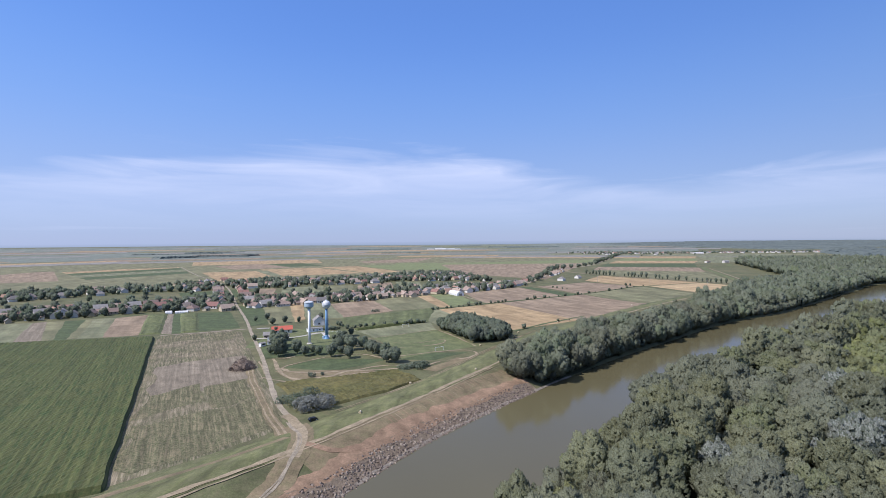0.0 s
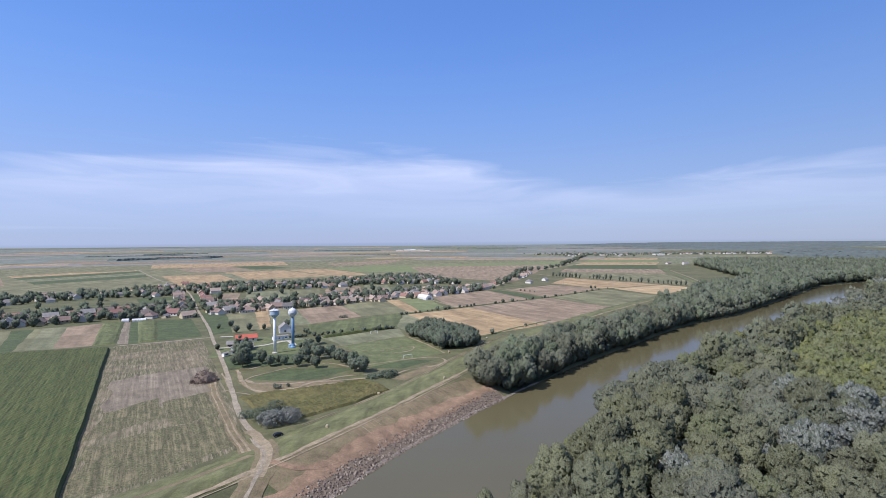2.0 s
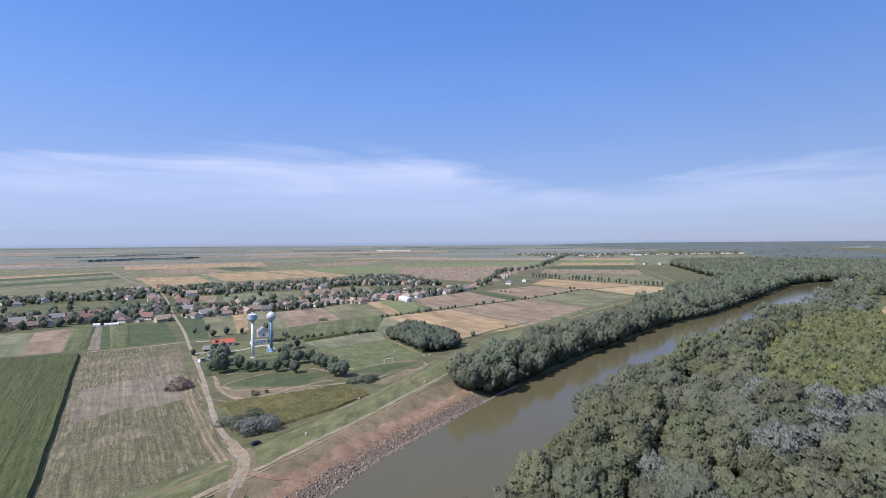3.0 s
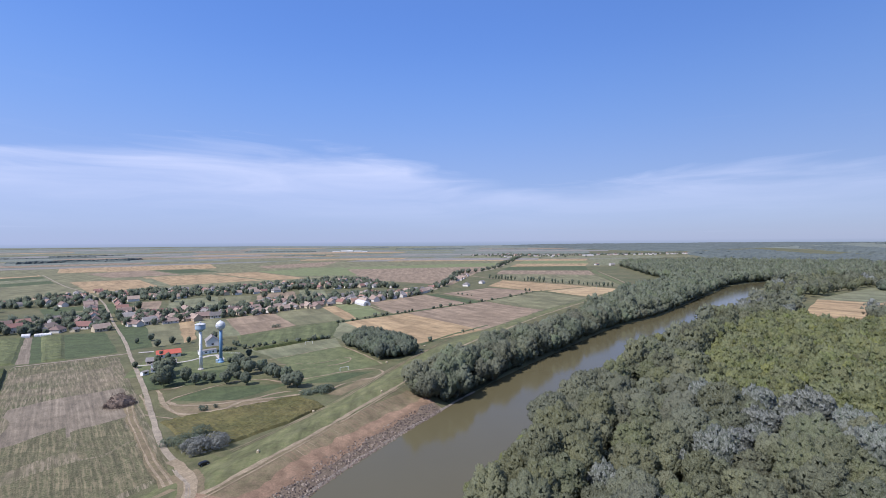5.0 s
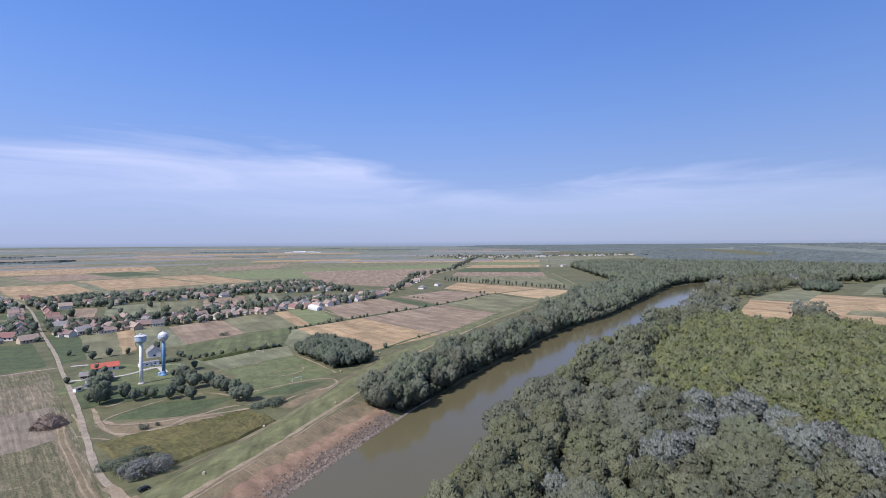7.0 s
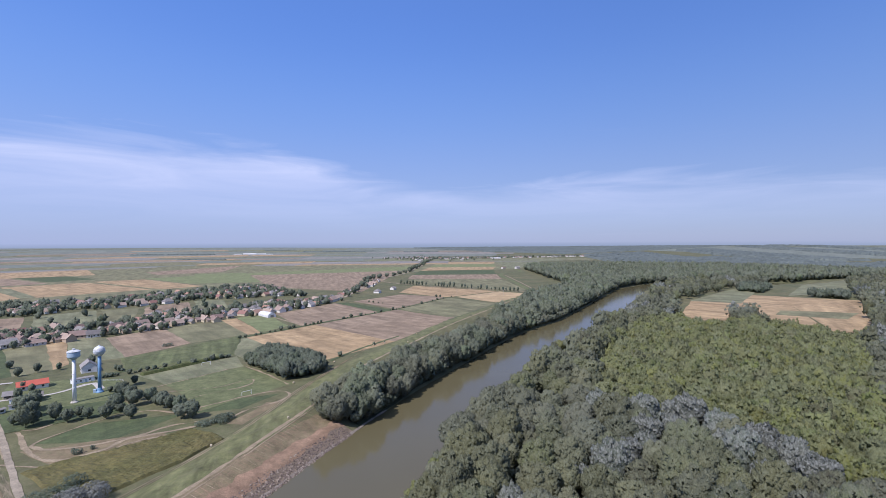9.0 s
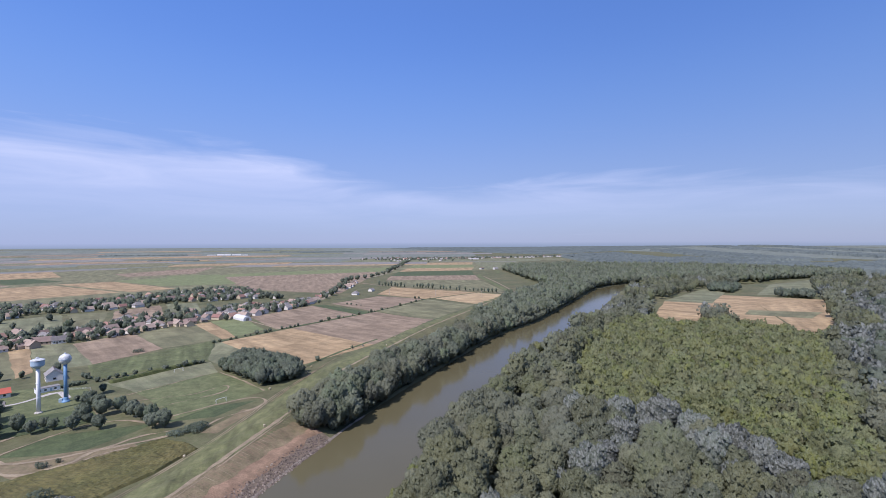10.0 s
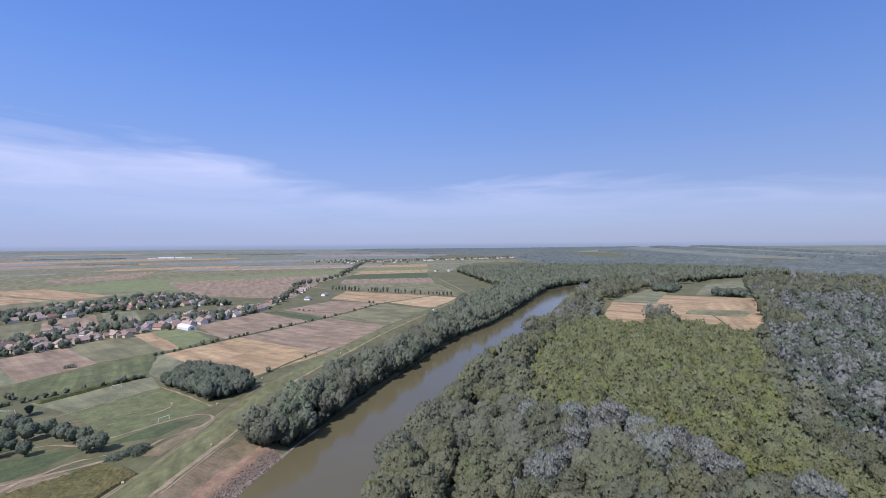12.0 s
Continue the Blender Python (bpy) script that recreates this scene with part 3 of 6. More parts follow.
field(DULL, "grey green fallow field behind the houses", (-89, 584), (-34, 617), (-4, 510), (-52, 488), cell=10)
field(STRAW, "narrow pale stubble strip between green fields", (-34, 617), (-17, 625), (9, 514), (-4, 510), cell=10)
field(BRIGHT, "bright green clover field beside the white hall", (-17, 629), (16, 654), (37, 548), (9, 514), cell=10)
field(OLIVE, "broad yellowish green field before the village", (-97, 444), (-9, 507), (-14, 421), (-84, 397), cell=3.0, tall=0.6, rough_top=0.14)
field(GREEN, "green crop running up to the copse", (-9, 507), (19, 434), (-4, 400), (-14, 421), cell=6, lift=0.08)
field(CORN, "low dark strip of maize like a hedge", (-73, 386), (-20, 422), (-17, 417), (-70, 380), cell=1.3, tall=1.7, rough_top=0.3, edge_jitter=0.4)
field(GREEN, "pale green meadow beside the hedgerow", (-75, 386), (-12, 415), (-5, 381), (-53, 353), cell=6)
field(LAWN, "rough football meadow with faint vehicle tracks", (-53, 353), (-5, 380), (24, 322), (-25, 291), cell=6)
field(DARKGRASS, "dark green grass inside the oval track", (-92, 270), (-78, 290), (-33, 287), (-62, 260), cell=6, lift=0.05)
field(DARKGRASS, "dark green grass beside the football meadow", (-30, 286), (-8, 303), (16, 303), (-6, 284), cell=6, lift=0.05)
field(SLOPE, "bare brown patch beside the levee", (-12, 264), (8, 290), (15, 287), (-5, 259), cell=3, lift=0.05)
field(SLOPE, "rough bare ground beside the weeds", (-94, 262), (-40, 264), (-32, 252), (-74, 240), cell=3, lift=0.05, edge_jitter=2.5)
field(WEEDS, "tall yellowing weeds below the levee", (-85, 238), (-26, 262), (-12, 243), (-56, 198), cell=1.1, tall=0.9, rough_top=0.3, edge_jitter=1.8)
# the large fields along the levee
field(STRAW, "large wheat stubble field beside the levee", (-12, 491), (65, 541), (122, 421), (50, 374), cell=15)
field(PLOUGH, "large ploughed field beside the levee", (65, 541), (181, 619), (226, 521), (122, 421), cell=15)
field(STRAW, "corner of wheat stubble beside the copse", (-12, 491), (14, 470), (50, 374), (19, 432), cell=10, lift=0.045)
field(PLOUGH, "ploughed brown field beyond the hedgerow", (26, 647), (116, 722), (154, 607), (49, 541), cell=15)
field(DARKGRASS, "narrow dark green strip of crop", (116, 722), (136, 723), (175, 618), (155, 609), cell=10)
field(PLOUGH, "pale brown ploughed field near the hamlet", (146, 730), (243, 797), (297, 725), (181, 625), cell=15)
field(DULL, "dull green crop beside the levee", (186, 622), (298, 716), (336, 612), (226, 521), cell=15, tall=0.4, rough_top=0.1)
field(STRAW, "beige stubble beside the row of poplars", (246, 824), (314, 942), (424, 775), (300, 724), cell=15)
field(GOLD, "golden stubble field beside the levee", (316, 723), (424, 770), (450, 716), (345, 618), cell=15)
# beyond the poplar row
field(DULL, "pale green field beyond the poplar row", (357, 1122), (573, 1030), (475, 748), (325, 976), cell=30)
field(PLOUGH, "pinkish bare field beyond the poplar row", (415, 1253), (640, 1180), (573, 1030), (357, 1122), cell=30)
field(DARKGRASS, "dark green crop in the distance", (500, 1430), (740, 1390), (640, 1180), (415, 1253), cell=40)
field(STRAW, "beige stubble in the distance", (593, 1601), (830, 1534), (740, 1390), (500, 1430), cell=40)
field(BRIGHT, "yellow green strip in the distance", (690, 1800), (930, 1740), (830, 1534), (593, 1601), cell=40)
field(STRAW, "pale stubble before the far village", (776, 2000), (1038, 1930), (930, 1740), (690, 1800), cell=40)
field(GREEN, "green crop before the far village", (1060, 1973), (1424, 2115), (998, 1522), (803, 1390), cell=40)
# the open plain behind the village
field(PLOUGH, "very large ploughed field behind the village", (-63, 1434), (445, 1455), (187, 863), (60, 1010), cell=40)
field(BRIGHT, "yellow green crop behind the ploughed field", (0, 1548), (566, 1709), (445, 1455), (-63, 1434), cell=40)
field(DULL, "dull green crop on the plain", (151, 2024), (742, 2157), (566, 1709), (0, 1548), cell=50)
field(BRIGHT, "light green crop on the plain", (-158, 1565), (-20, 1560), (20, 1180), (-121, 1195), cell=40)
field(STRAW, "beige stubble behind the village", (-356, 1354), (-254, 1390), (-96, 1118), (-168, 1077), cell=40)
field(BRIGHT, "light green crop behind the village", (-258, 1416), (-140, 1480), (-60, 1260), (-129, 1199), cell=40, lift=0.09)
field(STRAW, "large beige stubble field behind the village", (-491, 1259), (-360, 1333), (-186, 1083), (-339, 998), cell=40)
field(STRAW, "beige stubble field beside the country road", (-590, 1149), (-471, 1186), (-359, 992), (-423, 884), cell=40)
field(GREEN, "green wedge between two stubble fields", (-478, 1204), (-455, 1216), (-346, 1012), (-359, 992), cell=40, lift=0.1)
field(PLOUGH, "brown ploughed field on the plain", (-703, 1444), (-628, 1621), (-434, 1336), (-560, 1263), cell=50)
field(DARKGRASS, "dark green crop on the plain", (-641, 1655), (-559, 1723), (-370, 1453), (-449, 1384), cell=50)
field(DULL, "dull green field beside the country road", (-948, 1759), (-760, 1987), (-641, 1655), (-716, 1470), cell=50)
field(PLOUGH, "brown ploughed field far on the plain", (-310, 1718), (-37, 2075), (-90, 1640), (-254, 1567), cell=50)
field(DULL, "wide dull green field on the plain", (-577, 2482), (-50, 2800), (-60, 2100), (-454, 1753), cell=60)
field(PLOUGH, "purple brown ploughed field on the plain", (-1060, 1126), (-1054, 1274), (-751, 920), (-827, 878), cell=40)
for k in range(5):
    p0, p1 = k / 5, (k + 0.92) / 5
    q = [(-1045 + 330 * p, 1273 - 330 * p) for p in (p0, p1)] + [(-877 + 276 * p, 1540 - 420 * p) for p in (p1, p0)]
    material = (GREEN, STRAW, DARKGRASS, GREEN, DARKGRASS)[k]
    field(material, "long strip of " + material.name.replace("_", " ") + " on the plain", q[0], q[3], q[2], q[1], cell=40)
field(DULL, "pale fallow strip behind the gardens", (-720, 935), (-601, 1115), (-510, 979), (-619, 882), cell=40)
field(DULL, "wide pale green field on the plain", (-1556, 1654), (-1005, 1767), (-790, 1400), (-1060, 1230), cell=60)
field(STRAW, "broad beige stubble field far off", (-1005, 1900), (-560, 2060), (-420, 1640), (-800, 1500), cell=60)
field(PLOUGH, "broad brown field far off", (-1650, 2300), (-900, 2500), (-800, 2060), (-1480, 1800), cell=80)
# far sheets of the plain, haze painted into their colour
field(HAZED_GREEN, "wide plain of crops greyed in colour for haze", (-6600, 6600), (3400, 6600), (1500, 2750), (-2600, 1900), cell=110, lift=0.0)
field(HAZED_GREEN, "wide plain behind the forests, greyed in colour for haze", (3400, 6600), (7000, 5200), (7000, -1900), (2600, -900), cell=150, lift=0.0)
for i in range(84):
    r1, r2 = rng.uniform(1900, 4700), rng.uniform(60, 300)
    az = rng.uniform(-0.95, 0.62)
    c_, s_ = math.cos(az), math.sin(az)
    w_ = rng.uniform(200, 560)
    q = [(s_ * r + c_ * o + 0.25 * (r - r1), c_ * r - s_ * o) for r, o in ((r1 + r2, -w_), (r1 + r2, w_), (r1, w_), (r1, -w_))]
    # half of these far strips take the crop colours with haze in them
    material = (HAZED_GREEN, HAZED_FALLOW, DULL, HAZED_FALLOW, HAZED_GREEN, GREEN, PLOUGH, STRAW)[i % 8]
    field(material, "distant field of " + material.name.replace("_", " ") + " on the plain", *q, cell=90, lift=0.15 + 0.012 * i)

NEAR_BANK = [p for p in BANK_W if 70 < p[1] < 240][::2]
ribbon("bank", [p for p in NEAR_BANK if p[1] > 134], -23.0, -6, SLOPE, "bare river slope of the levee with thin grass", lift=0.4, across=16, step=2.0, ragged=0.7, category="bank")
ribbon("bank", NEAR_BANK, -13.0, -6.5, REDEARTH, "red earth shoulder above the stone bank", lift=0.8, across=8, step=1.5, ragged=1.5, category="bank")
ribbon("bank", [p for p in BANK_W if 60 < p[1] < 240][::2], -8.0, 0.5, STONY, "earth under the stone bank", lift=0.7, across=8, step=2.0, ragged=1.1, category="bank")
ribbon("shore", [p for p in BANK_W if 60 < p[1] < 262][::2], -1.5, -0.4, MUD, "pale dried mud along the water's edge", lift=0.95, across=3, step=2.0, ragged=0.35, category="shore")
for k, (x, y) in enumerate(smooth_line([(-26, 184), (-14, 200), (2, 222), (26, 257)], 2.3)):
    reach_ = 5.5 + 3.0 * float(bumpy(x, y, 4.0, 51))
    ribbon("gully", [(x + 0.8, y - 0.8), (x + 0.5 * reach_, y - 0.55 * reach_), (x + reach_, y - reach_)], -0.09, 0.09, REDEARTH if k % 3 else DIRT, "shallow washed gully down the levee slope", lift=0.75, across=2, step=1.2, ragged=0.12, category="gully")
ribbon("levee", [p for p in LEVEE if 90 < p[1] < 726][::2], -21.0, 2.0, LEVEEGRASS, "mown green landward slope of the levee", lift=0.0, across=16, step=2.0, ragged=0.8, category="levee")
ROAD = [(-50.5, 162), (-52.5, 171), (-58, 184), (-74, 209), (-93, 249), (-116, 299), (-153, 374), (-187, 444), (-240, 546), (-345, 752), (-438, 901), (-546, 1047), (-795, 1427)]
ribbon("road", ROAD, -1.35, 1.15, ROADDUST, "pale gravel road between field and village", lift=0.5, across=4, step=2.0, ragged=0.22, category="road")
RUTS = [(-60, 174), (-64, 181), (-74, 197), (-87, 221), (-101, 247), (-112, 272)]
ribbon("track", RUTS, -2.2, 2.0, SLOPE, "bare driven strip along the stubble field", lift=0.1, across=4, ragged=0.7)
for o in (-1.2, 1.0):
    ribbon("track", RUTS, o - 0.3, o + 0.35, DIRT, "wheel rut along the stubble field", lift=0.6, across=2, ragged=0.3)
ribbon("track", [(-221, 366), (-195, 377), (-169, 389), (-160, 393)], -1.3, 1.3, ROADDUST, "pale dirt track across the fields", lift=0.6, across=3, ragged=0.3)
ribbon("track", [(-150, 80), (-105, 103), (-76, 127), (-47, 159), (-34, 176), (-17, 198), (1, 223), (29, 263), (66, 324), (88, 352), (121, 386), (209, 478), (327, 588), (440, 700), (482, 722)], -1.0, 0.95, DIRT, "worn dirt track along the crest of the levee", lift=0.9, across=4, step=2.5, ragged=0.6)
for o in (1.9,):
    ribbon("track", [(-76, 125), (-47, 158), (-17, 197), (1, 222), (29, 262)], o - 0.25, o + 0.3, DIRT, "wheel rut beside the levee track", lift=0.9, across=2, ragged=0.35)
ribbon("track", [(-112, 118), (-92, 134), (-72, 150), (-56, 168)], -3.0, 0.8, SLOPE, "rutted earth along the foot of the levee", lift=0.1, across=4, ragged=0.6)
CROSS = [(-66, 195), (-58, 184), (-52.5, 171), (-50, 162), (-49, 150), (-50, 136), (-56, 118)]
ribbon("crossing", CROSS[1:], -4.2, 3.8, SLOPE, "bare trampled earth where road and levee meet", lift=0.6, across=8, step=1.5, ragged=0.9)
ribbon("crossing", CROSS[:5], -2.2, 1.9, DIRT, "pale trampled dirt where road and levee meet", lift=0.95, across=6, step=1.5, ragged=0.5)
for o, bow in ((-2.4, -2.5), (-1.2, -0.6), (0.6, 0.5), (1.9, 1.8)):
    ribbon("track", [(-62 + bow, 186), (-55 + bow * 0.8, 174), (-50 + bow * 0.4, 161), (-49 + bow * 0.6, 148), (-50 + bow, 135), (-56 + bow, 118)], o * 0.7 - 0.2, o * 0.7 + 0.25, ROADDUST, "wheel rut where tracks cross", lift=1.25, across=3, step=1.5, ragged=0.3)
ribbon("track", [(-49, 160), (-38, 157), (-27, 163), (-18, 172), (-8, 184), (6, 201), (20, 218), (33, 238)], -1.3, 1.3, REDEARTH, "broad red earth haul track above the rocks", lift=0.9, across=5, step=3.0, ragged=1.0)
for line, w in (([(-109, 296), (-99, 291), (-91, 301), (-78, 318), (-62, 316)], 0.9), ([(-93, 268), (-91, 274), (-82, 285), (-68, 297), (-50, 299), (-32, 285)], 0.7),
                ([(-93, 268), (-83, 260), (-66, 259), (-49, 264), (-38, 271), (-26, 272)], 0.8), ([(-106, 290), (-102, 283), (-94, 266), (-83, 250), (-74, 246), (-62, 251), (-53, 261), (-37, 263), (-26, 266)], 1.2),
                ([(-97, 250), (-80, 242), (-64, 246), (-50, 256), (-36, 258)], 0.5), ([(-112, 284), (-104, 270), (-98, 256)], 0.6),
                ([(-36, 291), (-25, 296), (-8, 304), (8, 309), (19, 307), (21, 298), (13, 288), (-2, 281), (-12, 270)], 0.8), ([(-56, 348), (-38, 360), (-18, 375), (-6, 379)], 0.6),
                ([(-50, 333), (-35, 333), (-19, 332), (-2, 343), (1, 336), (-5, 327), (-21, 321), (-36, 313)], 0.5), ([(-5, 381), (9, 352), (22, 321)], 0.7)):
    ribbon("track", line, -w * 0.8, w * 0.8, DIRT, "worn dirt loop across the grass", lift=0.14, across=3, step=2.5, ragged=0.7)
for o in (-0.8, 0.8):
    ribbon("track", [(-46, 199), (-31, 216), (-20, 230), (-9, 245), (0, 259), (16, 287), (24, 302), (44, 332), (60, 355)], o - 0.2, o + 0.25, DIRT, "faint wheel rut along the foot of the levee", lift=0.1, across=2, ragged=0.35)
ribbon("track", [(24, 296), (53, 345), (90, 400)], -0.5, 0.4, SLOPE, "faint track along the foot of the levee", lift=0.1, across=3, ragged=0.5)
ribbon("verge", [(-14, 494), (50, 537), (100, 570), (182, 621)], -2.2, 2.2, DARKGRASS, "dark overgrown verge between two fields", lift=0.2, across=3, ragged=0.8, category="verge")
ribbon("verge", [(182, 622), (246, 674), (298, 722), (318, 722)], -1.0, 1.0, DARKGRASS, "thin grassy verge between two fields", lift=0.2, across=2, ragged=0.4, category="verge")
ribbon("verge", [(56, 372), (90, 407), (143, 452), (227, 521), (338, 612)], -1.5, 1.2, DARKGRASS, "overgrown verge at the foot of the levee", lift=0.2, across=2, ragged=0.8, category="verge")
ribbon("verge", [(-105, 386), (-94, 395), (-80, 400)], -1.4, 1.4, DARKGRASS, "dark verge beside the maize", lift=0.2, across=2, ragged=0.4, category="verge")
ribbon("track", [(19, 630), (45, 560), (52, 541)], -1.2, 1.2, DIRT, "pale track beside the clover field", lift=0.13, across=2)
ribbon("road", [(270, 1130), (314, 969), (436, 784), (482, 722)], -2.2, 2.2, DIRT, "pale dirt road beside the poplar row", lift=0.13, across=3, category="road")
ribbon("road", [(141, 790), (200, 930), (279, 1138), (436, 1370), (786, 2122), (1030, 2685)], -3, 3, ROADDUST, "straight country road towards the far village", lift=0.16, across=3, step=20, category="road")
ribbon("track", [(470, 722), (560, 950), (656, 1184), (760, 1250), (820, 1380)], -5, 5, LAWN, "pale green levee far along the river", lift=0.5, across=6, step=15)
ribbon("track", [(480, 722), (560, 920), (640, 1130)], -1.5, 1.5, DIRT, "worn track on the far levee", lift=0.62, across=3, step=15)

# the clearing in the flood-plain forest
CLEARING = [(430, 390), (623, 540), (724, 575), (841, 622), (1079, 690), (1356, 705), (1066, 552), (837, 419), (761, 365), (672, 335), (560, 262), (480, 246), (492, 290), (470, 314), (532, 352), (562, 388), (528, 390), (450, 335), (424, 350)]
field(STRAW, "beige stubble field in a forest clearing", (430, 385), (625, 530), (715, 440), (480, 246), cell=20, lift=0.5)
field(STRAW, "beige stubble field in a forest clearing", (625, 525), (775, 548), (862, 425), (715, 440), cell=20, lift=0.5)
field(STRAW, "beige stubble field in a forest clearing", (715, 440), (862, 425), (714, 325), (480, 240), cell=20, lift=0.5)
field(GREEN, "green meadow corner of the clearing", (620, 528), (846, 625), (850, 582), (662, 476), cell=20, lift=0.6)
field(GREEN, "green crop at the far end of the clearing", (824, 512), (1054, 625), (1300, 665), (970, 480), cell=20, lift=0.62)
field(DULL, "faded green strip across the stubble", (643, 409), (707, 354), (640, 332), (600, 386), cell=20, lift=0.66)


# ---------------------------------------------------------------- trees
def leaves_on(lobes, count, size, r, droop=0.0):
    """Leaf clumps: small bent quads on the skin of overlapping lobes (x, y, z, rx, ry, rz)."""
    lobes = np.array(lobes, float)
    area = (lobes[:, 3] * lobes[:, 4] * lobes[:, 5]) ** (2 / 3)
    pts, nrm = [], []
    have = 0
    while have < count:
        k = r.choice(len(lobes), count, p=area / area.sum())
        d = r.normal(size=(count, 3))
        d[:, 2] = d[:, 2] + 0.25
        d /= np.linalg.norm(d, axis=1)[:, None]
        p = lobes[k, :3] + lobes[k, 3:] * d * (0.72 + 0.36 * r.random((count, 1)))
        deep = np.zeros(count, bool)
        for q in lobes:
            deep |= (((p - q[:3]) / q[3:]) ** 2).sum(1) < 0.42
        keep = ~deep
        pts.append(p[keep])
        nrm.append(d[keep])
        have += keep.sum()
    p, n = np.concatenate(pts)[:count], np.concatenate(nrm)[:count]
    n = n + 0.32 * r.normal(size=n.shape)
    n[:, 2] = n[:, 2] + 0.3
    n /= np.linalg.norm(n, axis=1)[:, None]
    up = r.normal(size=n.shape) * 0.55
    up[:, 2] = up[:, 2] + 1.0
    w = np.cross(n, up)
    w /= np.linalg.norm(w, axis=1)[:, None] + 1e-6
    u = np.cross(w, n)
    s = size * (0.55 + 0.9 * r.random((count, 1)))
    t = s * (0.42 + 0.3 * r.random((count, 1)))
    bend = n * s * 0.25
    v = np.stack([p - u * s, p - w * t - bend, p + u * s * (0.7 + 0.5 * r.random((count, 1))), p + w * t - bend], 1)
    return v.reshape(-1, 3)


def ball(fine):
    """Points and triangles of a sphere, finer with each step."""
    bm = bmesh.new()
    bmesh.ops.create_icosphere(bm, subdivisions=fine, radius=1.0)
    v = np.array([q.co[:] for q in bm.verts])
    f = np.array([[q.index for q in p.verts] for p in bm.faces])
    bm.free()
    return v, f


BALLS = {k: ball(k) for k in (1, 2, 3, 4)}


def crown(shape, fine, count, size, r):
    """A crown: upright tufts of leaves all over a dome with smaller domes on it, round a leafy core. Points and triangles."""
    h, spread, bare, n = shape
    half, mid = h * (1 - bare) / 2, h * (1 + bare) / 2
    sx, sy = r.uniform(0.86, 1.1), r.uniform(0.86, 1.1)
    domes = [(0, 0, mid - half * 0.05, spread * 0.40 * sx, spread * 0.40 * sy, half * 0.86)]
    for i in range(n):
        az, el = i * 2.4 + r.uniform(-0.5, 0.5), math.asin(min(0.98, -0.08 + 1.04 * (i + 0.5) / n))
        q, far_out = spread * r.uniform(0.08, 0.17), r.uniform(0.33, 0.47)
        domes.append((far_out * spread * sx * math.cos(el) * math.cos(az), far_out * spread * sy * math.cos(el) * math.sin(az), mid + half * r.uniform(0.66, 0.92) * math.sin(el), q, q, q * r.uniform(1.0, 1.6)))
    domes = np.array(domes)
    d, f = BALLS[fine]
    ray = d * domes[0, 3:]
    ray /= np.linalg.norm(ray, axis=1)[:, None]
    reach = np.zeros(len(d))
    for q in domes:
        a, b = ray / q[3:], (domes[0, :3] - q[:3]) / q[3:]
        k2, k1, k0 = (a * a).sum(1), (a * b).sum(1), (b * b).sum() - 1
        root = k1 * k1 - k2 * k0
        reach = np.maximum(reach, np.where(root > 0, (-k1 + np.sqrt(np.maximum(root, 0))) / k2, 0))
    body = domes[0, :3] + ray * (reach * (0.90 + 0.05 * r.random(len(d))))[:, None]
    body[:, 2] = np.maximum(body[:, 2], h * bare)
    face = np.cross(body[f[:, 1]] - body[f[:, 0]], body[f[:, 2]] - body[f[:, 0]])
    bulge = np.zeros(body.shape)
    for i in range(3):
        np.add.at(bulge, f[:, i], face)
    bulge /= np.linalg.norm(bulge, axis=1)[:, None] + 1e-6
    bulge = 0.6 * bulge + 0.4 * d
    weight = domes[:, 3] * domes[:, 5]
    pts, nrm, have = [], [], 0
    while have < count:
        k = r.choice(len(domes), count, p=weight / weight.sum())
        v = r.normal(size=(count, 3))
        v[:, 2] = np.abs(v[:, 2]) * np.where(r.random(count) < 0.75, 1, -1)
        v /= np.linalg.norm(v, axis=1)[:, None]
        p = domes[k, :3] + domes[k, 3:] * v * (0.90 + 0.10 * r.random((count, 1)))
        out = np.ones(count, bool)
        for q in domes:
            out &= (((p - q[:3]) / q[3:]) ** 2).sum(1) > 0.8
        pts.append(p[out])
        nrm.append(v[out])
        have += out.sum()
    p, v = np.concatenate(pts)[:count], np.concatenate(nrm)[:count]
    whole = (p - domes[0, :3]) / (domes[0, 3:] * 1.1)
    axis = 0.55 * v + 0.3 * whole + 0.28 * r.normal(size=v.shape) + np.array([0, 0, 0.8])
    axis /= np.linalg.norm(axis, axis=1)[:, None]
    w = np.cross(axis, r.normal(size=v.shape))
    w /= np.linalg.norm(w, axis=1)[:, None] + 1e-6
    u = np.cross(axis, w)
    wide = size * (0.8 + 0.75 * r.random((count, 1)))
    tall = size * (1.3 + 1.5 * r.random((count, 1)))
    rim, lean_out = [], []
    for i in range(3):
        a = 2.0944 * i
        side = w * math.cos(a) + u * math.sin(a)
        rim.append(p + side * wide - axis * tall * 0.35)
        lean_out.append(0.62 * side + 0.45 * v + 0.25 * whole)
    tip = p + axis * tall * 0.65
    tufts = np.stack(rim + [tip], 1).reshape(-1, 3)
    soft = np.stack(lean_out + [0.5 * axis + 0.5 * v + 0.2 * whole], 1).reshape(-1, 3)
    soft /= np.linalg.norm(soft, axis=1)[:, None] + 1e-6
    q = (np.arange(count) * 4 + len(body))[:, None]
    skin = np.concatenate([np.concatenate([q + i, q + (i + 1) % 3, q + 3], 1) for i in range(3)])
    return np.concatenate([body, tufts]), np.concatenate([f, skin]), np.concatenate([bulge, soft])


def quads(n):
    return np.arange(4 * n).reshape(-1, 4)


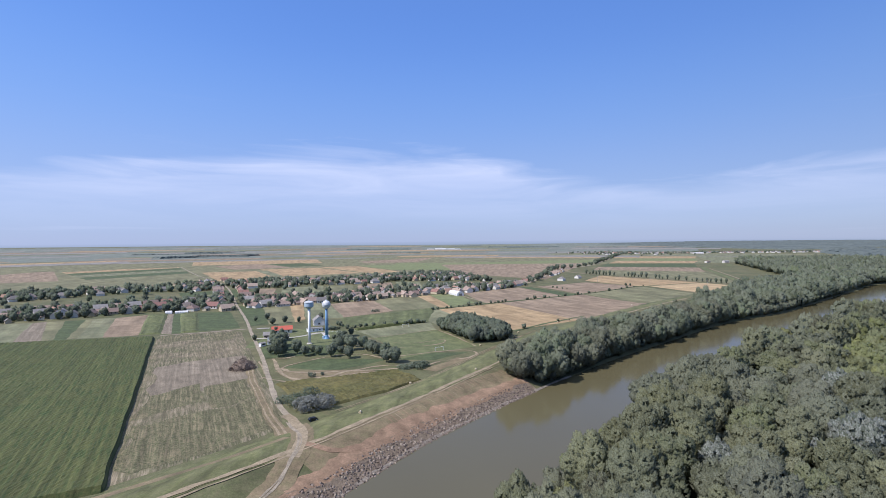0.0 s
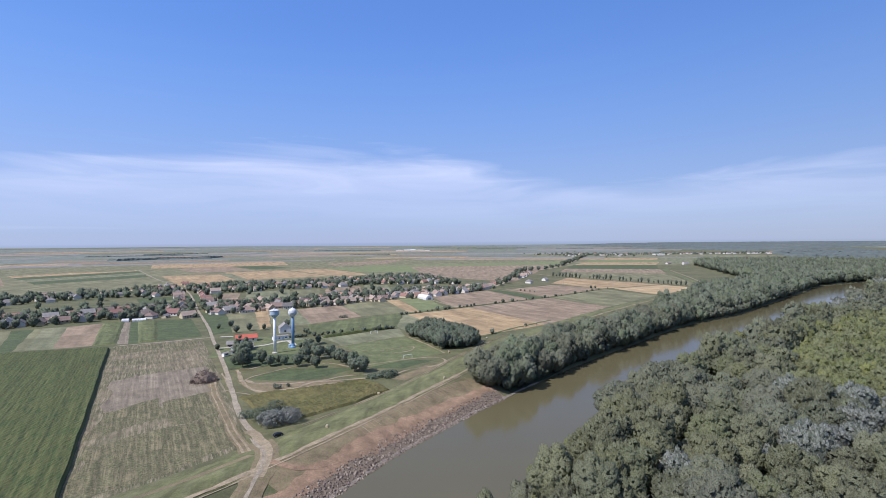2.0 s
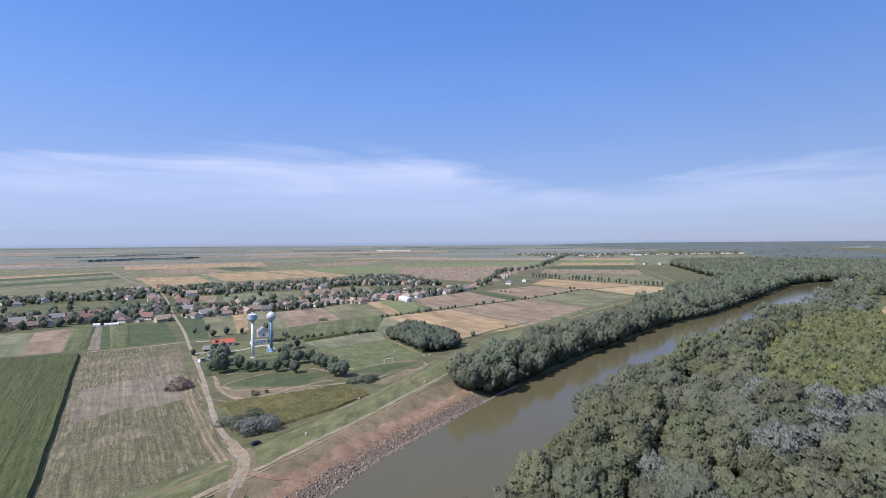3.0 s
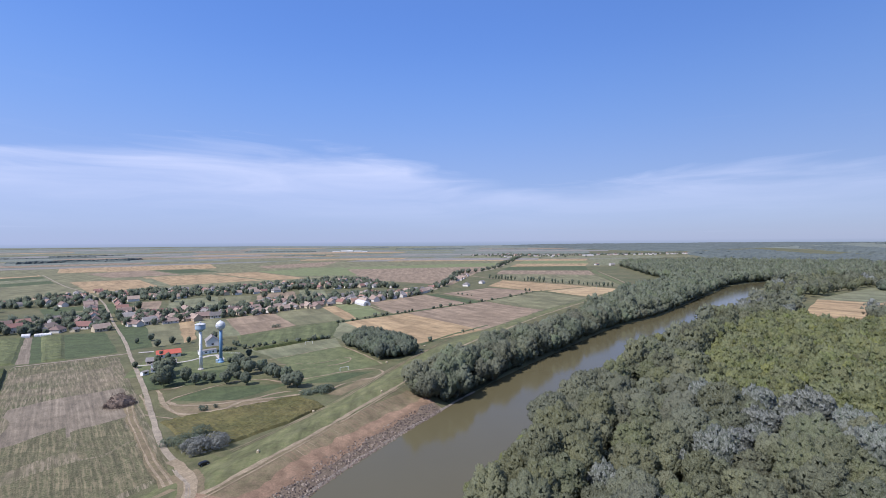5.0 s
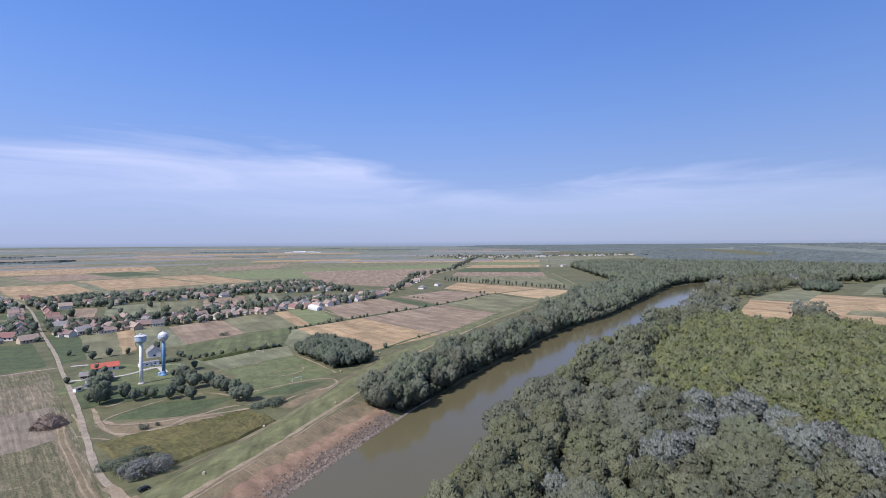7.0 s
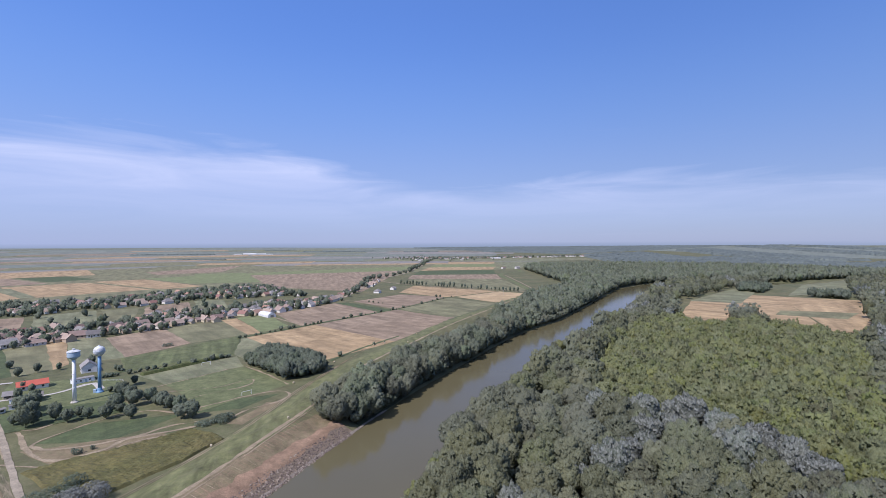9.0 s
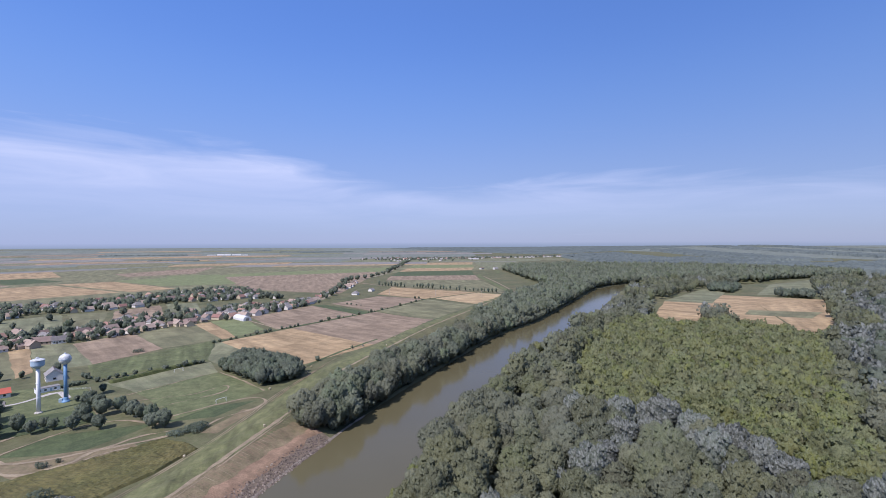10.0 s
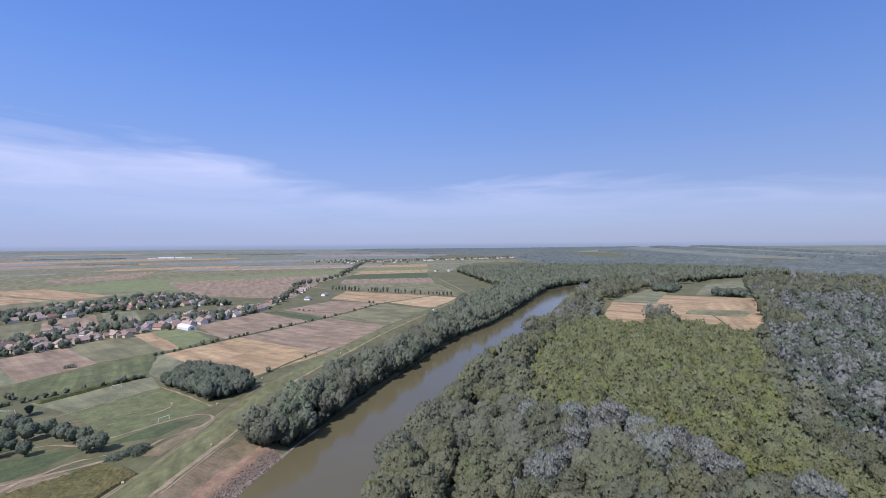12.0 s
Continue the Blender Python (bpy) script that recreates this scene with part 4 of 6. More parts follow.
def trunk_mesh(h, girth, bare, r):
    bm = bmesh.new()
    lean = (r.uniform(-0.4, 0.4), r.uniform(-0.4, 0.4))
    knots = [(0, 0, -0.4), (lean[0] * 0.4, lean[1] * 0.4, h * 0.3), (lean[0], lean[1], h * 0.62), (lean[0] * 1.3, lean[1] * 1.3, h * 0.9)]
    for i in range(3):
        add_rod(bm, knots[i], knots[i + 1], girth * (1 - 0.3 * i), 5, girth * (0.7 - 0.3 * i))
    for i in range(4):
        z = h * (bare + (0.75 - bare) * (i + 0.5) / 4)
        az = i * 2.4 + 0.5
        o = h * r.uniform(0.1, 0.18)
        add_rod(bm, (0.5 * lean[0], 0.5 * lean[1], z), (o * math.cos(az), o * math.sin(az), z + o * 0.9), girth * 0.35, 4, girth * 0.08)
    return bm


def tree(name, label, category, shape, count, size, material, girth=0.3, group="", seed=0, fine=2):
    r = np.random.default_rng(seed)
    root = thing(name, label, category, group)
    part("trunk", trunk_mesh(shape[0], girth, shape[2], r), BARK, root)
    v, f, soft = crown(shape, fine, count, size, r)
    piece("crown", mesh_of("crown", v, f, material, normals=soft), root)
    return root


def many(kinds, places, r, lo=0.8, hi=1.2):
    """Stands copies of the trees at the places; the first of each kind stands where its turn comes."""
    used = set()
    for x, y, k in places:
        k = k % len(kinds)
        s = r.uniform(lo, hi)
        m = pose(x, y, float(lie(x, y)), 0, 0, r.uniform(0, 360)) @ Matrix.Diagonal((s, s, s * r.uniform(0.88, 1.14), 1))
        if k not in used:
            used.add(k)
            kinds[k].matrix_basis = m
        else:
            ob = copy_thing(kinds[k], m)
            ob.matrix_basis = m


def scatter(poly, gap, r, ok=None):
    """Uneven places about gap metres apart in a polygon."""
    p = np.array(poly, float)
    x, y = np.meshgrid(np.arange(p[:, 0].min(), p[:, 0].max(), gap), np.arange(p[:, 1].min(), p[:, 1].max(), gap))
    x[1::2] += gap / 2
    x, y = x + r.uniform(-0.38, 0.38, x.shape) * gap, y + r.uniform(-0.38, 0.38, y.shape) * gap
    keep = inside(poly, x, y)
    x, y = x[keep], y[keep]
    if ok is not None:
        k = ok(x, y)
        x, y = x[k], y[k]
    return x, y


def stand(name, label, x, y, shape, levels, size, material, r, lo=0.66, hi=1.25, dist=(190, 330, 620), category="forest"):
    """A wood of many trees in one mesh: plainer crowns with distance. levels: (fineness, leaf clumps) of the crowns, near to far."""
    if not len(x):
        return
    far = np.where((np.hypot(x, y) < 80) | (np.arctan2(x, y) > 1.4), 700, np.hypot(x, y))
    level = np.minimum(np.digitize(far, dist), len(levels) - 1)
    vs, fs, ts, ns, base = [], [], [], [], 0
    for lv, (fine, count) in enumerate(levels):
        kinds = [crown(shape, fine, count, size * (1, 1.3, 1.8, 2.4)[lv], r) for _ in range(6)]
        idx = np.nonzero(level == lv)[0]
        z = lie(x[idx], y[idx]) if len(idx) else []
        for i, zi in zip(idx, z):
            v, f, soft = kinds[r.integers(6)]
            a = r.uniform(0, 2 * math.pi)
            s = r.uniform(lo, hi)
            t = s * r.uniform(0.86, 1.16)
            c_, s_ = math.cos(a) * s, math.sin(a) * s
            vs.append(np.stack([v[:, 0] * c_ - v[:, 1] * s_ + x[i], v[:, 0] * s_ + v[:, 1] * c_ + y[i], v[:, 2] * t + zi], 1))
            ns.append(np.stack([soft[:, 0] * c_ - soft[:, 1] * s_, soft[:, 0] * s_ + soft[:, 1] * c_, soft[:, 2]], 1) / np.array([s, s, 1]))
            fs.append(f + base)
            ts.append(np.full(len(v), r.random()))
            base += len(v)
    ob = new(name, mesh_of(name, np.concatenate(vs), np.concatenate(fs), material, False, np.concatenate(ts), np.concatenate(ns)))
    return tagged(ob, label, category, kind="stuff")


rt = np.random.default_rng(11)
bank_s = lambda x, y: along(BANK_W, x, y)[0]
BIG = (17, 14.2, 0.06, 26)
SLIM = (17.5, 11.6, 0.06, 22)

# flood-plain forest on the far side of the river
YOUNG = [(160, 197), (200, 236), (281, 318), (382, 384), (455, 400), (482, 340), (540, 250), (482, 238), (394, 190), (291, 133), (240, 96), (215, 62), (192, 60), (196, 90), (192, 106), (188, 121), (194, 148), (192, 179), (184, 190)]
SILVER = [(480, 235), (372, 166), (292, 118), (236, 74), (205, 20), (420, -40), (760, 60), (960, 330), (860, 400), (720, 330), (560, 225)]
RIGHT = [(-150, -130), (60, -90), (420, -60), (760, 40), (1000, 200), (1500, 420), (1560, 660), (1120, 690), (1000, 780), (860, 790), (720, 730), (560, 610), (240, 350), (-60, 60)]


def free(x, y):
    return (bank_s(x, y) > WIDTH + 7 + 15 * np.clip((np.hypot(x, y) - 170) / 260, 0, 1)) & ~inside(CLEARING, x, y) & (np.hypot(x, y) > 25)


fx, fy = scatter(RIGHT, 10.6, rt, free)
thin = (np.hypot(fx, fy) < 620) | (rt.random(len(fx)) < 0.5)
fx, fy = fx[thin], fy[thin]
young, silver = inside(YOUNG, fx, fy), inside(SILVER, fx, fy)
mixed = ~young & ~silver
kind = rt.random(len(fx))
patch = bumpy(fx, fy, 38.0, 21)
near_order = np.argsort(np.where(mixed & (np.hypot(fx, fy) > 84) & (fx > 12) & (np.arctan2(fx, fy) < 1.3), np.hypot(fx, fy), 1e9))
first = near_order[:230]
is_near = np.zeros(len(fx), bool)
is_near[first] = True
willows = [tree("willow_tree", "tall grey green willow in the flood-plain forest", "tree", BIG, 1050, 0.50, LEAF_GREY, 0.35, "forest by the river", 31 + i, fine=2) for i in range(3)]
willows += [tree("poplar_tree", "tall olive green poplar in the flood-plain forest", "tree", SLIM, 850, 0.50, LEAF_OLIVE, 0.35, "forest by the river", 41 + i, fine=2) for i in range(2)]
willows += [tree("white_poplar_tree", "tall white poplar with silvery leaves in the forest", "tree", SLIM, 850, 0.50, LEAF_SILVER, 0.35, "forest by the river", 51, fine=2)]


to_young = np.abs(along([(168, 186), (184, 168), (184, 140), (178, 118), (184, 98), (184, 78), (182, 55), (190, 20)], fx, fy)[0])
spur = np.abs(along([(74, 121), (92, 127), (122, 138), (158, 152)], fx, fy)[0])
silver_edge = (to_young < 14) | (spur < 6)


def forest_kind(i):
    if silver_edge[i] and kind[i] < 0.62:
        return 5
    if patch[i] > 0.72:
        return 5 if kind[i] < 0.6 else 0
    if patch[i] < 0.0:
        return 3 + (kind[i] < 0.5)
    return 5 if kind[i] > 0.97 else int(kind[i] * 3.2) % 3


many(willows, [(fx[i], fy[i], forest_kind(i)) for i in first], rt, 0.68, 1.25)
rest = mixed & ~is_near
kinds_of = np.array([forest_kind(i) for i in range(len(fx))])
near_river = np.hypot(fx, fy) < 1500
for name_, ks, mat_, shape_ in (("forest", (0, 1, 2), LEAF_GREY, BIG), ("forest", (3, 4), LEAF_OLIVE, SLIM), ("forest", (5,), LEAF_SILVER, SLIM)):
    pick = rest & np.isin(kinds_of, ks) & near_river
    stand(name_, "dense flood-plain forest of " + mat_.name.replace("_leaves", "s").replace("_", " "), fx[pick], fy[pick], shape_, ((2, 560), (1, 300), (1, 110), (1, 30)), 0.55, mat_, rt)
greener = kind < 0.4
pick = silver & greener & near_river
stand("forest", "green poplars among the silvery white poplars", fx[pick], fy[pick], (17, 12, 0.08, 12), ((2, 560), (1, 300), (1, 110), (1, 30)), 0.55, LEAF_PARK, rt)
pick = silver & ~greener & near_river
stand("forest", "dense stand of silvery white poplars", fx[pick], fy[pick], (18, 12, 0.08, 12), ((2, 560), (1, 300), (1, 110), (1, 30)), 0.55, LEAF_SILVER, rt)
yx, yy_ = scatter(YOUNG, 7.2, rt, free)
stand("forest", "even stand of young yellow green plantation trees", yx, yy_, (13, 10.5, 0.03, 10), ((2, 260), (1, 150), (1, 62), (1, 20)), 0.52, LEAF_YELLOW, rt, 0.78, 1.18)
# floor sheets below the trees, with the shade in their dark colour
field(SHADE_TONED_FLOOR, "floor of the flood-plain forest, coloured dark for shade", (-45, 60), (250, 345), (700, 20), (200, -90), cell=14, lift=0.3, name="forest_floor")
field(SHADE_TONED_FLOOR, "floor of the flood-plain forest, coloured dark for shade", (250, 345), (520, 540), (470, 340), (540, 225), cell=14, lift=0.3, name="forest_floor")

# gallery wood on the near bank
GALLERY = [(33, 247), (46, 271), (59, 281), (96, 322), (131, 349), (169, 380), (225, 436), (310, 525), (400, 625), (500, 700), (640, 800), (830, 850), (960, 830), (980, 792), (830, 807), (690, 750), (565, 655), (407, 528), (253, 422), (149, 334), (98, 289), (52, 240)]
lx, ly = scatter(GALLERY, 7.2, rt, lambda x, y: bank_s(x, y) < -1.5)
lx, ly = np.concatenate([[37, 42, 40, 47, 53, 46], lx]), np.concatenate([[248, 255, 243, 262, 256, 246], ly])
order = np.argsort(np.hypot(lx, ly))
galleries = [tree("poplar_tree", "tall leafy poplar on the river bank", "tree", (16.5, 13, 0.03, 30), 520, 0.66, LEAF_DARK, 0.3, "wood along the river bank", 61 + i, fine=2) for i in range(3)]
galleries += [tree("willow_tree", "tall grey green willow on the river bank", "tree", (15.5, 13.5, 0.02, 30), 520, 0.66, LEAF_GREY, 0.3, "wood along the river bank", 71 + i, fine=2) for i in range(2)]
many(galleries, [(lx[i], ly[i], int(rt.choice([0, 1, 2, 3, 4, 3, 4]))) for i in order[:150]], rt, 0.75, 1.12)
o = order[150:]
stand("gallery_wood", "dense wood of poplars along the river bank", lx[o], ly[o], (16, 12.5, 0.03, 16), ((2, 330), (1, 230), (1, 110), (1, 30)), 0.75, LEAF_DARK, rt)
# the same shade-darkened floor below the wood on the bank
field(SHADE_TONED_FLOOR, "floor of the wood on the bank, coloured dark for shade", (40, 250), (92, 318), (146, 340), (52, 243), cell=6, lift=0.2, name="forest_floor")
field(SHADE_TONED_FLOOR, "floor of the wood on the bank, coloured dark for shade", (92, 318), (240, 446), (256, 430), (146, 340), cell=6, lift=0.2, name="forest_floor")

# low willows that hang over the water
edge_line = smooth_line([p for p in BANK_W if 238 < p[1] < 640], 6.5)
low = [tree("bank_willow", "low willow hanging over the river bank", "tree", (9.5, 9.5, 0.0, 8), 380, 0.65, LEAF_GREY if i else LEAF_DARK, 0.2, "low willows on the bank", 161 + i) for i in range(2)]
many(low, [(x - 2.2 + rt.uniform(-1, 1), y + 2.4 + rt.uniform(-1, 1), i) for i, (x, y) in enumerate(edge_line)], rt, 0.7, 1.15)

far_edge = list(zip(*scatter(RIGHT, 5.0, rt, lambda x, y: (np.abs(bank_s(x, y) - WIDTH - 5.6) < 3.4) & (np.abs(np.hypot(x, y) - 257) < 173) & (y > 20))))
shore = [tree("bank_willow", "low willow at the water's edge below the forest", "tree", (8.5, 8.0, 0.0, 8), 330, 0.65, LEAF_GREY if i else LEAF_YELLOW, 0.2, "low willows on the bank", 171 + i) for i in range(2)]
many(shore, [(x, y, int(rt.random() < (0.25 if math.hypot(x, y) < 165 else 0.75))) for x, y in far_edge[:150]], rt, 0.6, 1.15)

# the copse below the levee
COPSE = [(-5, 390), (22, 330), (48, 340), (43, 381), (18, 412)]
cx_, cy_ = scatter(COPSE, 4.8, rt)
stand("copse", "dense dark green copse below the levee", cx_, cy_, (9.6, 8.0, 0.04, 10), ((1, 130), (1, 130), (1, 120)), 0.6, LEAF_PARK, rt, 0.8, 1.15, category="copse")


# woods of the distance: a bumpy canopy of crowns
def canopy(label, a, b, c, d, tall, cell, material=LEAF_DARK):
    a, b, c, d = (np.array(p, float) for p in (a, b, c, d))
    nu, nv = int(np.linalg.norm(b - a) / cell) + 2, int(np.linalg.norm(d - a) / cell) + 2
    u, v = np.meshgrid(np.linspace(0, 1, nu), np.linspace(0, 1, nv))
    u, v = u[..., None], v[..., None]
    p = (a * (1 - u) + b * u) * (1 - v) + (d * (1 - u) + c * u) * v
    x = p[..., 0] + rng.uniform(-0.35, 0.35, p.shape[:2]) * cell
    y = p[..., 1] + rng.uniform(-0.35, 0.35, p.shape[:2]) * cell
    base = lie(x, y)
    z = base + tall * (0.62 + 0.5 * rng.random(x.shape) + 0.2 * bumpy(x, y, cell * 9, 5))
    out = np.zeros(x.shape, bool)
    out[[0, -1], :] = True
    out[:, [0, -1]] = True
    z = np.where(out, base - 0.5, z)
    ob = new("far_wood", mesh_of("far_wood", np.stack([x, y, z], -1).reshape(-1, 3), sheet(nu, nv), material))
    return tagged(ob, label, "wood", kind="stuff")


# green turned blue-grey: haze over the distance is painted into the canopy
HAZED_CANOPY = surface("distant_canopy", ((0.074, 0.092, 0.084), (0.100, 0.118, 0.106), (0.124, 0.140, 0.126)), 0.004, 0.15, rough=0.8)
ex, ey = scatter([(600, 775), (700, 1020), (850, 1380), (1150, 1420), (1500, 1100), (1560, 670), (1120, 700), (900, 765)], 10.5, rt, lambda x, y: bank_s(x, y) < -4)
stand("forest", "distant flood-plain forest beyond the river bend", ex, ey, (17, 13, 0.05, 10), ((1, 20), (1, 20), (1, 20), (1, 16)), 1.2, LEAF_DARK, rt)
jx, jy = scatter([(826, 556), (822, 600), (905, 638), (912, 596)], 8, rt)
kx, ky = scatter([(836, 486), (880, 506), (908, 470), (856, 440)], 8, rt)
stand("copse", "dark green copses in the forest clearing", np.concatenate([jx, kx]), np.concatenate([jy, ky]), (11, 9, 0.03, 9), ((1, 60), (1, 60), (1, 60), (1, 30)), 0.9, LEAF_PARK, rt, category="copse")
canopy("distant unbroken flood-plain forest", (1480, 760), (1130, 1400), (2300, 1800), (1900, 700), 15, 9.0, HAZED_CANOPY)
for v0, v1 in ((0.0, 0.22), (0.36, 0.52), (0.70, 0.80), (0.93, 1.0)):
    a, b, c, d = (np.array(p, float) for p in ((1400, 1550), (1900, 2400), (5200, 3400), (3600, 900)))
    canopy("distant flood-plain forest between open fields", a + (d - a) * v0, b + (c - b) * v0, b + (c - b) * v1, a + (d - a) * v1, 13, 16.0, HAZED_CANOPY)
canopy("distant unbroken flood-plain forest", (1540, 680), (1900, 1000), (4200, 1000), (3000, -300), 16, 14.0, HAZED_CANOPY)
canopy("distant unbroken flood-plain forest", (1480, 430), (1560, 680), (3000, 500), (2000, -700), 16, 11.0, HAZED_CANOPY)
canopy("distant forest along the horizon", (2000, 2700), (1500, 4600), (4200, 5200), (4800, 3400), 8, 24.0, HAZED_CANOPY)
canopy("dark shelter belt on the plain", (-1328, 2200), (-1320, 2290), (-1020, 2640), (-1030, 2550), 9, 8.0, HAZED_CANOPY)
for i in range(12):
    r_, az = rng.uniform(2400, 4700), rng.uniform(-0.95, 0.55)
    x_, y_ = r_ * math.sin(az), r_ * math.cos(az)
    l_, w_ = rng.uniform(60, 420), rng.uniform(10, 40)
    c_, s_ = math.cos(-az + rng.uniform(-0.4, 0.4)), math.sin(-az + rng.uniform(-0.4, 0.4))
    q = [(x_ + c_ * u - s_ * v, y_ + s_ * u + c_ * v) for u, v in ((-l_, -w_), (l_, -w_), (l_, w_), (-l_, w_))]
    canopy("distant shelter belt on the plain", *q, rng.uniform(4, 7), 9.0, HAZED_CANOPY)


# single trees, rows and bushes
def bush(label, at, size, count, leaf_size, material, seed, group=""):
    r = np.random.default_rng(seed)
    w, d, h = size
    lob = [(r.uniform(-0.7, 0.7) * w, r.uniform(-0.7, 0.7) * d, h * r.uniform(0.25, 0.5), w * 0.34, d * 0.36, h * r.uniform(0.4, 0.55)) for _ in range(9)]
    root = thing("bush", label, "bush", group, pose(at[0], at[1], float(lie(at[0], at[1])), 0, 0, at[2]))
    bm = bmesh.new()
    for i in range(6):
        add_rod(bm, (lob[i][0] * 0.5, lob[i][1] * 0.5, -0.2), (lob[i][0], lob[i][1], lob[i][2]), 0.08, 5, 0.03)
    part("stem", bm, BARK, root)
    piece("foliage", mesh_of("foliage", leaves_on(lob, count, leaf_size, r), quads(count), material), root)
    return root


bush("wide clump of grey blue oleaster bushes by the levee", (-56.5, 201.5, 40), (12.0, 6.0, 6.2), 2700, 0.45, LEAF_BLUE, 91)
bush("green thicket behind the oleaster bushes", (-65, 211, 30), (11, 6, 5.4), 1900, 0.46, LEAF_PARK, 92)
bush("small green bush beside the oval track", (-71, 251, 0), (2.6, 2.2, 3.0), 260, 0.35, LEAF_PARK, 93)
bush("small green bush beside the oval track", (-66, 254, 0), (1.6, 1.4, 2.0), 160, 0.3, LEAF_PARK, 94)
bush("green thicket at the edge of the park", (-14, 268, 35), (9, 5, 4.2), 1100, 0.45, LEAF_PARK, 95)
bush("low green thicket at the edge of the park", (-22, 266, 20), (6, 4, 3.0), 600, 0.42, LEAF_PARK, 96)
bush("pair of small bushes in the ploughed field", (-68, 480, 0), (6, 3, 3.4), 300, 0.5, LEAF_PARK, 97)
parks = [tree("tree", "round dark green tree in the park", "tree", (10.5, 8.6, 0.10, 22), 260, 0.55, LEAF_PARK, 0.22, "trees of the park", 101 + i, fine=2) for i in range(3)]
spots = [(-112, 302), (-107, 303), (-108, 311), (-104, 295), (-102, 300), (-94, 303), (-88, 297), (-84, 303), (-80, 300), (-70, 294), (-66, 304), (-58, 291), (-68, 306), (-67, 327), (-61, 322), (-55, 317), (-51, 309),
         (-46, 303), (-42, 298), (-37, 291), (-34, 280), (-29, 279), (-32, 286), (-48, 314), (-62, 312), (-72, 331), (-114, 320), (-112, 328)]
many(parks, [(x + rt.uniform(-1, 1), y + rt.uniform(-1, 1), int(rt.integers(3))) for x, y in spots], rt, 0.5, 0.98)
small = [tree("tree", "small round tree in the garden of the park", "tree", (6, 4.2, 0.12, 6), 200, 0.5, LEAF_PARK, 0.14, "garden trees", 111 + i) for i in range(2)]
many(small, [(x, y, i) for i, (x, y) in enumerate([(-81, 346), (-76, 348), (-71, 361), (-130, 422), (-117, 342), (-112, 428), (-120, 340), (-128, 352), (-133, 372), (-126, 365), (-115, 330), (-139, 345), (-142, 420), (-150, 412), (-165, 440), (-172, 430)])], rt, 0.7, 1.3)
rows_ = [tree("roadside_poplar", "slender poplar in a roadside row", "tree", (9.5, 4.2, 0.1, 6), 60, 0.8, LEAF_PARK, 0.15, "poplar row", 121 + i, fine=2) for i in range(2)]
line = smooth_line([(300, 985), (371, 880), (418, 808), (452, 752)], 7.5)
many(rows_, [(x + rt.uniform(-1, 1), y + rt.uniform(-1, 1), i) for i, (x, y) in enumerate(line) if rt.random() < 0.85], rt, 0.5, 1.2)
ways = [tree("roadside_tree", "leafy tree beside the country road", "tree", (10, 8, 0.1, 7), 50, 1.0, LEAF_PARK, 0.2, "roadside trees", 131 + i, fine=2) for i in range(3)]
line = smooth_line([(150, 800), (200, 930), (279, 1138), (436, 1370), (786, 2122)], 17)
many(ways, [(x + rt.uniform(-9, 9), y + rt.uniform(-8, 8), i) for i, (x, y) in enumerate(line)], rt, 0.7, 1.4)
hedges = [tree("bush", "rounded bush in a hedgerow between fields", "bush", (3.6, 3.8, 0.02, 5), 70, 0.5, LEAF_PARK, 0.1, "hedgerow bushes", 141 + i, fine=2) for i in range(2)]
row = [p for ln, gap in (([(-12, 493), (50, 536), (100, 568), (182, 621)], 5.5), ([(182, 621), (246, 672), (298, 720)], 16), ([(58, 372), (90, 408), (111, 420)], 12), ([(180, 690), (160, 720)], 9),
                         ([(316, 722), (300, 726), (292, 731), (284, 735)], 6), ([(-92, 406), (-78, 392)], 4), ([(-104, 383), (-60, 398), (-17, 415)], 1.7)) for p in smooth_line(ln, gap)]
many(hedges, [(x + rt.uniform(-1.5, 1.5), y + rt.uniform(-1.5, 1.5), i) for i, (x, y) in enumerate(row) if rt.random() < 0.55], rt, 0.35, 1.15)


# ---------------------------------------------------------------- houses
def gable(l, w, wall, rise, over=0.5, thick=0.18, hip=0.0):
    """A roof along x over a house l by w, as two slabs of tiles with eaves; hip: how far the ends slope in."""
    bm = bmesh.new()
    half, hw = l / 2 + over, w / 2 + over
    slope = rise / (w / 2)
    low, top = wall - over * slope, wall + rise
    for dz in (0.0, thick):
        ridge = [bm.verts.new((s * (half - hip), 0, top + dz)) for s in (-1, 1)]
        eave = [[bm.verts.new((s * half, t * hw, low + dz)) for s in (-1, 1)] for t in (-1, 1)]
        bm.faces.new((eave[0][0], eave[0][1], ridge[1], ridge[0]))
        bm.faces.new((eave[1][1], eave[1][0], ridge[0], ridge[1]))
        if hip:
            bm.faces.new((eave[0][1], eave[1][1], ridge[1]))
            bm.faces.new((eave[1][0], eave[0][0], ridge[0]))
        if dz:
            rim = [eave[0][0], eave[0][1]] + ([] if hip else [ridge[1]]) + [eave[1][1], eave[1][0]] + ([] if hip else [ridge[0]])
        else:
            rim0 = [eave[0][0], eave[0][1]] + ([] if hip else [ridge[1]]) + [eave[1][1], eave[1][0]] + ([] if hip else [ridge[0]])
    for i in range(len(rim)):
        j = (i + 1) % len(rim)
        bm.faces.new((rim0[i], rim0[j], rim[j], rim[i]))
    return bm


